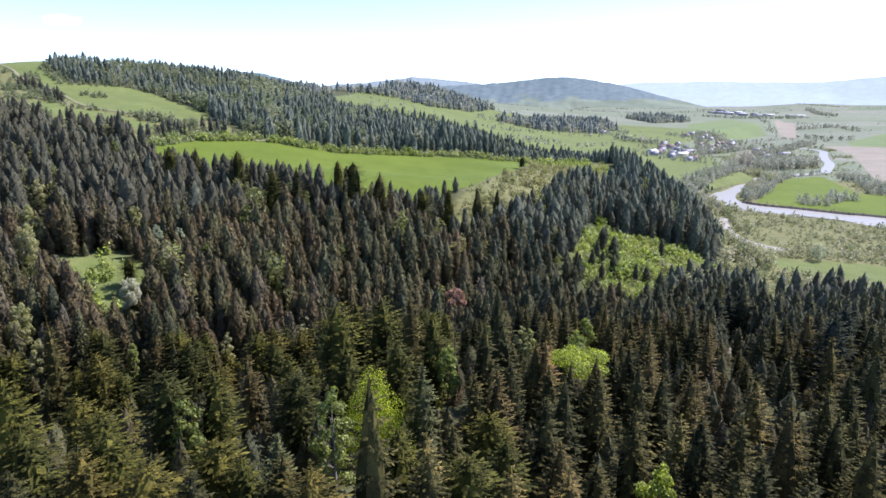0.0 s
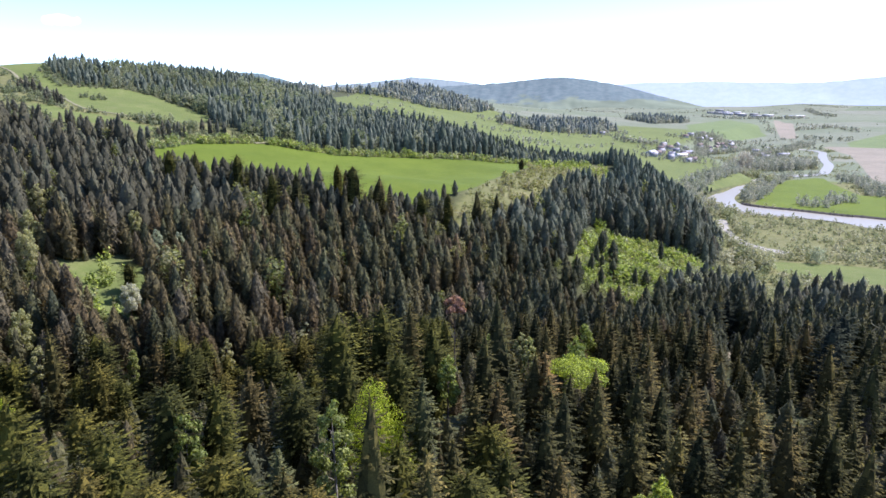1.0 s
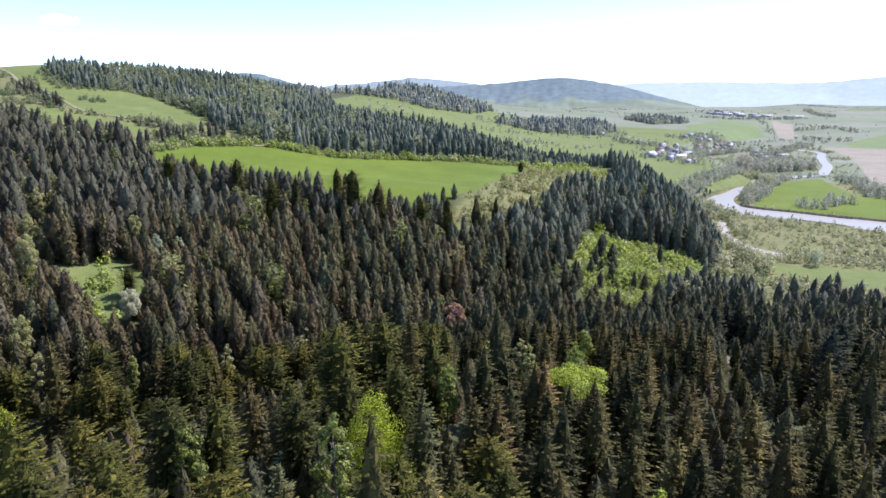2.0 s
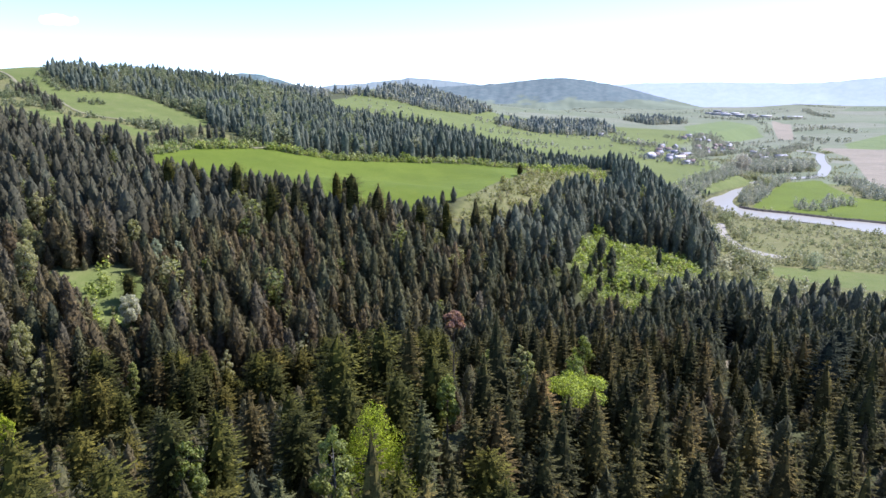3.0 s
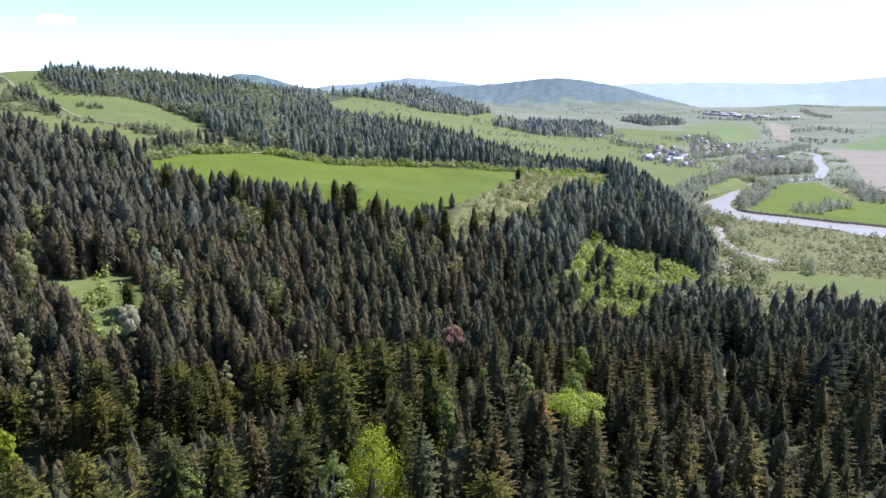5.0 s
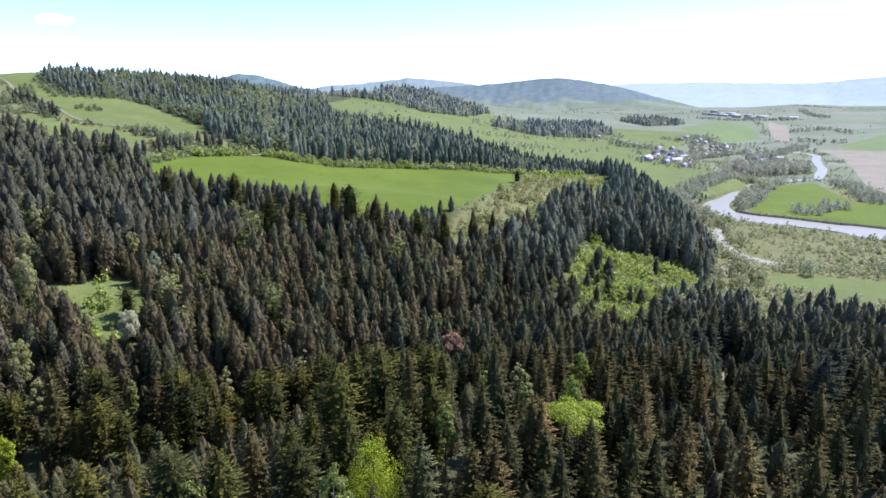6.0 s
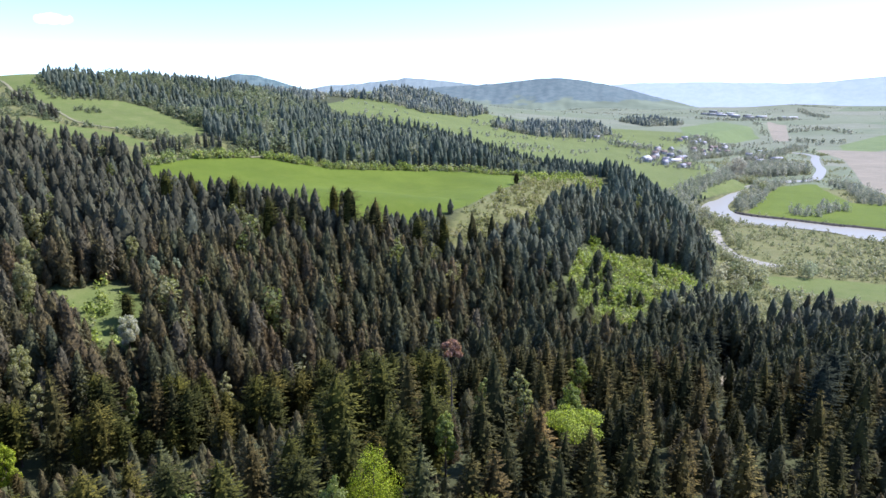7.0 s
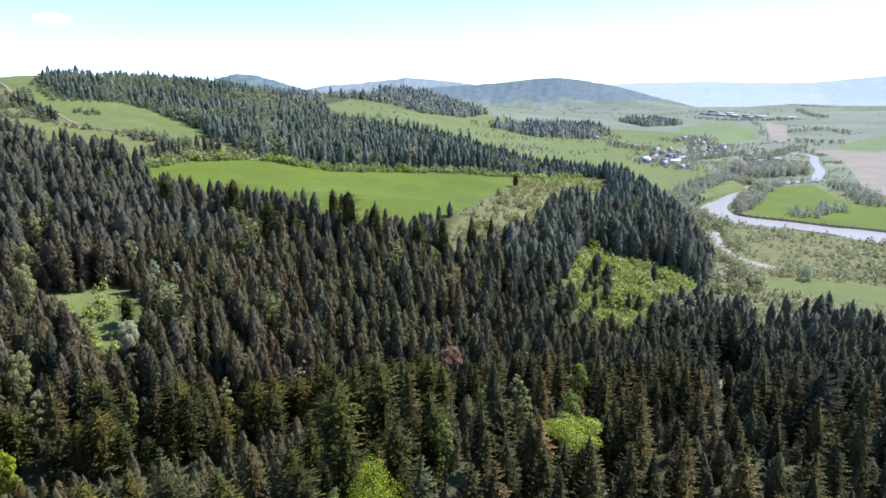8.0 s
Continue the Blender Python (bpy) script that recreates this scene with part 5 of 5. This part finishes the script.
# pale young trees and spruces mixed below the clearing
x, y, r = scatter(100, 190, 300, 392, 5.5, 126)
ok = (inside_distance(x, y, CLEARING) < -1) & (inside_distance(x, y, CLEARING) > -26) & (x - 0.9 * (y - 300) > 92) & (side_distance(x, y, FOOT) > -6) & (r.uniform(0, 1, len(x)) < 0.5)
x, y = x[ok], y[ok]
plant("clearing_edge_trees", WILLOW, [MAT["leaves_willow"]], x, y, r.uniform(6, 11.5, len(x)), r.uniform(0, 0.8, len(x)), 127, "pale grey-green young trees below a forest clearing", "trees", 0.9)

# groves and rows of trees along the river and round the village
x, y, r = scatter(250, 1100, 640, 1900, 8.0, 18)
row = np.minimum.reduce([line_distance(x, y, p) for p in GROVES])
ok = ((row < 16) | (inside_distance(x, y, RIVER_WOOD) > 0)) & (inside_distance(x, y, RIVER) < -5) & (r.uniform(0, 1, len(x)) < 0.85)
x, y = x[ok], y[ok]
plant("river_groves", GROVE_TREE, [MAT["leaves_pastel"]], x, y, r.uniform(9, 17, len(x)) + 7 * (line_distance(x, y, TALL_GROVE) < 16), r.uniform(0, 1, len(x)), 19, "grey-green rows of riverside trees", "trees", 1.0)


# gardens of the village
x, y, r = scatter(330, 780, 1030, 1700, 9.0, 39)
spots = [(355, 1088), (378, 1072), (401, 1191), (429, 1189), (427, 1139), (414, 1066), (435, 1280), (478, 1325), (600, 1518), (627, 1559), (644, 1569), (663, 1570), (685, 1595), (732, 1662), (574, 1451), (625, 1450), (560, 1500), (670, 1350), (353, 1438)]
near = np.minimum.reduce([np.hypot(x - a, y - b) for a, b in spots])
ok = (near > 9) & (near < 46) & (r.uniform(0, 1, len(x)) < 0.5) & (inside_distance(x, y, RIVER) < -6)
x, y = x[ok], y[ok]
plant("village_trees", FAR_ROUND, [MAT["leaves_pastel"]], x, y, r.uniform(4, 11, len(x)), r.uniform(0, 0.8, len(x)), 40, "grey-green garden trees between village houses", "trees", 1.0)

# hedges and lone bushes of the meadows and the far plain
x, y, r = scatter(-180, 2300, 900, 3900, 13.0, 21)
HEDGEROWS = [[(1253, 2326), (1283, 2237), (1272, 2059), (1284, 1965)], [(1243, 2606), (1067, 2146), (980, 1911)], [(77, 1087), (199, 1264), (342, 1348)], [(132, 1001), (205, 1062), (321, 1220)], [(364, 1365), (391, 1314), (416, 1284)], [(-109, 1002), (-49, 1001), (19, 1035), (99, 1123)], [(69, 975), (172, 1091), (214, 1058)], [(957, 1659), (1180, 1715)], [(754, 1659), (910, 1736), (908, 1572)], [(755, 3108), (956, 2901), (1223, 3005)], [(1323, 3324), (1607, 3376), (1892, 3419)], [(2068, 3865), (2078, 3590), (2261, 3318)], [(407, 1730), (433, 1654), (416, 1489)]]
clump = np.array([noise.noise(Vector((px * 0.006, py * 0.006, 11.0))) for px, py in zip(x, y)])
BELTS = [[(1129, 2058), (1202, 2109), (1265, 2126), (1274, 2054), (1250, 1962)], [(970, 1820), (993, 1736), (1057, 1698), (1126, 1635)], [(349, 1313), (375, 1304), (407, 1285)], [(752, 1481), (819, 1513), (858, 1486)], [(994, 2460), (1060, 2398), (1201, 2472), (1412, 2604)], [(1895, 3423), (1802, 3181), (1610, 2717)]]
belt = np.minimum.reduce([line_distance(x, y, p) for p in BELTS])
hedgerow = np.minimum(np.minimum.reduce([line_distance(x, y, p) for p in HEDGEROWS]), belt - 8)
crop = np.maximum.reduce([inside_distance(x, y, p) for p in (RIVER_FIELD, SOIL_FIELD, SOIL_STRIP, FAR_CROP, DARK_CROP, RIVER)])
ok = in_sight(x, y) & (crop < -4) & (r.uniform(0, 1, len(x)) < 0.006 + 0.9 * np.clip(clump - 0.28, 0, 1) + np.where(hedgerow < 10 + 16 * np.clip(clump + 0.2, 0, 1), 0.7, 0))
x, y, belt = x[ok], y[ok], belt[ok]
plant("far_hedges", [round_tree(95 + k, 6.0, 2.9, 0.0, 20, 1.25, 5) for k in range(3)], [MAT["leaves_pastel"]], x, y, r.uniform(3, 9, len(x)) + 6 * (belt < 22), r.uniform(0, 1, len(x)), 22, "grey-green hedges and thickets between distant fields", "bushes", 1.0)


# ---------------------------------------------------------------- river
def ribbon(name, left, right, z, mat):
    v = [(*p, z + float(valley_floor(p[0], p[1]))) for pair in zip(left, right) for p in pair]
    f = []
    for k in range(len(left) - 1):
        f += [(2 * k, 2 * k + 1, 2 * k + 3), (2 * k, 2 * k + 3, 2 * k + 2)]
    return new(name, mesh_of(name, v, f, [mat]))


def smooth_line(line, count):
    line = np.array(line, float)
    t = np.linspace(0, len(line) - 1, count)
    i = np.minimum(t.astype(int), len(line) - 2)
    s = (t - i)[:, None]
    p = np.concatenate([line[:1], line, line[-1:]])
    a, b, c, d = p[i], p[i + 1], p[i + 2], p[i + 3]
    return 0.5 * (2 * b + (c - a) * s + (2 * a - 5 * b + 4 * c - d) * s ** 2 + (3 * b - a - 3 * c + d) * s ** 3)


WATER = water_material()
tagged(ribbon("river", smooth_line(RIVER_LEFT, 90), smooth_line(RIVER_RIGHT, 90), -0.35, WATER), "shallow winding river with pale sky reflections", "river", kind="structure")

def cut_bank(line, low, high, mat):
    """A steep bank of bare earth with an uneven lip."""
    v, f = [], []
    r = np.random.default_rng(9)
    pts = smooth_line(line, 120)
    for k, (px, py) in enumerate(pts):
        jut = r.normal(0, 0.5)
        v += [(px - 0.8 + jut, py - 0.8, low), (px + 0.3 + jut, py + 0.3, high * 0.6), (px + 1.2 + 0.4 * jut, py + 1.2, high + r.normal(0, 0.15))]
        if k:
            a = 3 * (k - 1)
            for q in (0, 1):
                f += [(a + q, a + q + 3, a + q + 4), (a + q, a + q + 4, a + q + 1)]
    return mesh_of("river_bank", v, f, [mat])


tagged(new("river_bank", cut_bank(RIVER_LEFT[:6], -0.6, 1.7, MAT["earth_cut"])), "dark eroded earth bank along a crop field", "river bank", kind="structure")


def dirt_track(line, width, seed):
    """A worn strip of pale earth laid over the slope."""
    r = np.random.default_rng(seed)
    pts = smooth_line(line, 14 * len(line))
    way = np.gradient(pts, axis=0)
    side = np.stack([-way[:, 1], way[:, 0]], -1) / np.linalg.norm(way, axis=1)[:, None]
    half = width / 2 * r.uniform(0.7, 1.2, (len(pts), 1))
    edges = [pts + side * half, pts, pts - side * half]
    v, f = [], []
    for k in range(len(pts)):
        for n, e in enumerate(edges):
            v.append((e[k][0], e[k][1], ground_at(e[k][0], e[k][1]) + (0.75 if n == 1 else 0.45)))
        if k:
            a = 3 * (k - 1)
            for q in (0, 1):
                f += [(a + q, a + q + 1, a + q + 4), (a + q, a + q + 4, a + q + 3)]
    return mesh_of("dirt_track", v, f, [MAT["dirt"]], smooth=True)


tagged(new("dirt_track", dirt_track(TRACK, 2.6, 1)), "pale dirt track across a hill meadow", "track", kind="structure")
tagged(new("dirt_track", dirt_track([(-152, 528), (-147, 535), (-140, 541), (-128, 541)], 3.4, 2)), "pale dirt track at the edge of a crop field", "track", kind="structure")

# ---------------------------------------------------------------- mountains on the skyline
def ridge(name, distance, base, profile, mat, depth, seed, label):
    """A long wooded ridge: the profile gives its crest as azimuth in degrees and height in metres."""
    n, rows = 240, 12
    az = np.linspace(profile[0][0], profile[-1][0], n)
    crest = np.interp(az, [p[0] for p in profile], [p[1] for p in profile])
    crest = np.convolve(np.pad(crest, 3, "edge"), np.ones(7) / 7, "valid")
    jag = np.array([5 * noise.noise(Vector((a * 1.3, seed, 0))) + 3 * noise.noise(Vector((a * 5.0, seed, 5))) for a in az])
    v, f = [], []
    for k in range(rows):
        t = k / (rows - 1)
        d = distance - depth * (1 - t)
        for a, c, j in zip(az, crest, jag):
            wob = 0.05 * depth * noise.noise(Vector((a * 0.7, t * 2.0, seed + 9))) * math.sin(math.pi * t)
            z = base + (c - base) * (t ** 1.15) + j * t ** 5 + (0.02 * c * noise.noise(Vector((a * 1.6, t * 4, seed))) if 0 < k < rows - 1 else 0)
            v.append(((d + wob) * math.sin(radians(a)), (d + wob) * math.cos(radians(a)), z))
    for k in range(rows - 1):
        for j in range(n - 1):
            a = k * n + j
            f += [(a, a + 1, a + 1 + n), (a, a + 1 + n, a + n)]
    me = mesh_of(name, v, f, [mat], smooth=True)
    return tagged(new(name, me), label, "mountain", kind="structure")


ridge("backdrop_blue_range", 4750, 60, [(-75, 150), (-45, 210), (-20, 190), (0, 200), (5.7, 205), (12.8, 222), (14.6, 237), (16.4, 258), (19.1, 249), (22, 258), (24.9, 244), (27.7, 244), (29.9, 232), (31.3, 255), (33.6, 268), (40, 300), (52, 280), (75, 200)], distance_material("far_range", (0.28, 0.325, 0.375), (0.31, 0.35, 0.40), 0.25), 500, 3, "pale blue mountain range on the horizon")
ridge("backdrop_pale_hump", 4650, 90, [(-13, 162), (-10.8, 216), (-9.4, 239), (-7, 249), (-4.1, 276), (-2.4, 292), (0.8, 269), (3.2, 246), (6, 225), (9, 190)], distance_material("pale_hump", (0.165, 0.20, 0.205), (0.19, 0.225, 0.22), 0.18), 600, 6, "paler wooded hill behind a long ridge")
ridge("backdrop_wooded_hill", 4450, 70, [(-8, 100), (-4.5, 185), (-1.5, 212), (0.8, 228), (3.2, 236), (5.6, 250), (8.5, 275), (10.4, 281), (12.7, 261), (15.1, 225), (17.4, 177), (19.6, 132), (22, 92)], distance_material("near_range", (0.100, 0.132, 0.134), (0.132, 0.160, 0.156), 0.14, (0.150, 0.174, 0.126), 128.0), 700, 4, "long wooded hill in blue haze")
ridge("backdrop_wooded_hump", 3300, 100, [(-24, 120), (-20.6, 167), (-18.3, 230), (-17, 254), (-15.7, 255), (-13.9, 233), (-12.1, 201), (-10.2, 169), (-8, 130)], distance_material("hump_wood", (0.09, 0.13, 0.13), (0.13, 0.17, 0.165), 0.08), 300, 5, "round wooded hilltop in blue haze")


# ---------------------------------------------------------------- village and town
def box_mesh(name, w, d, h, mat, z=0.0):
    v = [(x * w / 2, y * d / 2, z + q * h) for q in (0, 1) for x, y in ((-1, -1), (1, -1), (1, 1), (-1, 1))]
    f = [(0, 1, 5), (0, 5, 4), (1, 2, 6), (1, 6, 5), (2, 3, 7), (2, 7, 6), (3, 0, 4), (3, 4, 7), (4, 5, 6), (4, 6, 7)]
    return mesh_of(name, v, f, [mat])


def gable_walls(w, d, h, rise, mat):
    """Four walls with gable ends, sunk a little into the slope."""
    a, b = w / 2, d / 2
    v = [(-a, -b, -1.5), (a, -b, -1.5), (a, b, -1.5), (-a, b, -1.5), (-a, -b, h), (a, -b, h), (a, b, h), (-a, b, h), (-a, 0, h + rise), (a, 0, h + rise)]
    f = [(0, 1, 5), (0, 5, 4), (2, 3, 7), (2, 7, 6), (1, 2, 6), (1, 6, 5), (5, 6, 9), (3, 0, 4), (3, 4, 7), (7, 4, 8)]
    return mesh_of("wall", v, f, [mat])


def gable_roof(w, d, h, rise, mat, over=0.6, thick=0.25):
    a, b = w / 2 + over, d / 2 + over
    low = h - over * rise / (d / 2)
    v = []
    for up in (0.02, thick):
        v += [(-a, -b, low + up), (a, -b, low + up), (a, 0, h + rise + up), (-a, 0, h + rise + up), (a, b, low + up), (-a, b, low + up)]
    f = []
    for k in (0, 6):
        f += [(k, k + 1, k + 2), (k, k + 2, k + 3), (k + 3, k + 2, k + 4), (k + 3, k + 4, k + 5)]
    rim = [0, 1, 2, 4, 5, 3]
    for p, q in zip(rim, rim[1:] + rim[:1]):
        f += [(p, q, q + 6), (p, q + 6, p + 6)]
    return mesh_of("roof", v, f, [mat])


def house(name, x, y, w, d, h, rise, turn, wall, roof, label, windows=3):
    """house > wall, roof (> chimney), windows."""
    thing = new(name)
    part("wall", gable_walls(w, d, h, rise, MAT[wall]), thing)
    top = part("roof", gable_roof(w, d, h, rise, MAT[roof]), thing)
    if windows:
        part("chimney", box_mesh("chimney", 0.7, 0.7, 1.8, MAT["roof_red"], h + rise - 0.8), top)
        pane = box_mesh("window", 1.1, 0.12, 1.3, MAT["window_dark"], 1.1)
        for k in range(windows):
            win = part("window", pane, thing)
            win.location = ((k + 0.5) / windows * w - w / 2, -d / 2 - 0.03, 0)
    thing.matrix_basis = pose(x, y, ground_at(x, y), 0, 0, turn)
    return tagged(thing, label, "house" if windows else "barn", "village", "thing")


hr = np.random.default_rng(77)
WALLS, ROOFS = ("wall_white", "wall_cream", "wall_white"), ("roof_red", "roof_grey", "roof_red", "roof_grey")
COLOUR = {"wall_white": "white-walled", "wall_cream": "cream-walled", "roof_red": "reddish", "roof_grey": "grey"}
house("barn", 355, 1100, 26, 12, 4.5, 4, 50, "wall_white", "roof_pale", "long white barn with a pale metal roof", 0)
house("barn", 410, 1120, 32, 11, 3.2, 2.4, 30, "wall_cream", "roof_pale", "long low barn with a pale roof", 0)
house("barn", 441, 1172, 34, 11, 3.2, 2.4, 40, "wall_cream", "roof_grey", "long low barn with a pale roof", 0)
house("barn", 661, 1351, 30, 12, 4, 2.6, 12, "wall_cream", "roof_red", "long farm hall with a reddish roof", 0)
house("barn", 704, 1340, 28, 12, 4, 2.6, 12, "wall_cream", "roof_grey", "long farm hall with a grey roof", 0)
VILLAGE = [(355, 1088), (378, 1072), (401, 1191), (429, 1189), (427, 1139), (414, 1066), (389, 1153), (428, 1224), (421, 1243), (435, 1280), (401, 1055), (465, 1225), (394, 1110), (372, 1120),
           (478, 1325), (504, 1349), (353, 1438), (600, 1518), (627, 1559), (644, 1569), (646, 1535), (663, 1570), (685, 1595), (732, 1662), (591, 1435), (574, 1451), (611, 1490), (581, 1405), (664, 1526), (701, 1580),
           (671, 1497), (625, 1450), (720, 1620), (560, 1500), (590, 1550), (640, 1605), (660, 1343), (686, 1365), (689, 1426), (650, 1300)]
for x, y in VILLAGE:
    wall, roof = WALLS[int(hr.integers(0, 3))], ROOFS[int(hr.integers(0, 4))]
    house("house", x, y, hr.uniform(10, 14), hr.uniform(8, 10), hr.uniform(3, 4.5), hr.uniform(3, 4.5), hr.uniform(-60, 60), wall, roof, "small " + COLOUR[wall] + " village house with a " + COLOUR[roof] + " gable roof")
for x, y, w in [(1180, 2890, 30), (1191, 2840, 36), (1216, 2796, 40), (1225, 2850, 28), (1240, 2715, 34), (1262, 2790, 40), (1274, 2663, 36), (1347, 2717, 44), (1300, 2740, 30), (1425, 2655, 80), (1283, 3045, 36), (1314, 2936, 40), (1260, 2920, 30)]:
    house("factory_hall", x, y, w, 18, hr.uniform(5, 10), 2, hr.uniform(-30, 20), "wall_cream", "roof_pale" if w > 37 else "roof_grey", "long low industrial hall at a distant town", 0)


# ---------------------------------------------------------------- raised hide at the field's corner
def hunting_stand(x, y):
    """hunting_stand > four legs, cabin, roof, ladder."""
    thing = new("hunting_stand")
    for sx in (-1, 1):
        for sy in (-1, 1):
            s_ = Soup()
            s_.tube([(sx * 1.1, sy * 1.1, -0.3), (sx * 0.75, sy * 0.75, 4.0)], [0.09, 0.08], 6)
            v, f = s_.arrays()
            part("leg", mesh_of("leg", v, f, [MAT["wood_grey"]]), thing)
    part("cabin", box_mesh("cabin", 1.9, 1.9, 2.0, MAT["wood_grey"], 4.0), thing)
    part("roof", gable_roof(1.9, 1.9, 6.0, 0.5, MAT["wood_grey"], 0.3, 0.1), thing)
    s_ = Soup()
    for sx in (-0.25, 0.25):
        s_.tube([(sx, -2.2, -0.2), (sx, -1.0, 4.2)], [0.05, 0.05], 5)
    for k in range(10):
        z = 0.4 + 0.38 * k
        yy = -2.2 + 1.2 * (z + 0.2) / 4.4
        s_.quad((-0.28, yy - 0.03, z), (0.28, yy - 0.03, z), (0.28, yy + 0.03, z + 0.05), (-0.28, yy + 0.03, z + 0.05))
    v, f = s_.arrays()
    part("ladder", mesh_of("ladder", v, f, [MAT["wood_grey"]]), thing)
    thing.matrix_basis = pose(x, y, ground_at(x, y), 0, 0, 25)
    return tagged(thing, "weathered grey wooden raised hunting hide at a field corner", "hunting stand", "", "thing")


hunting_stand(-222, 491)
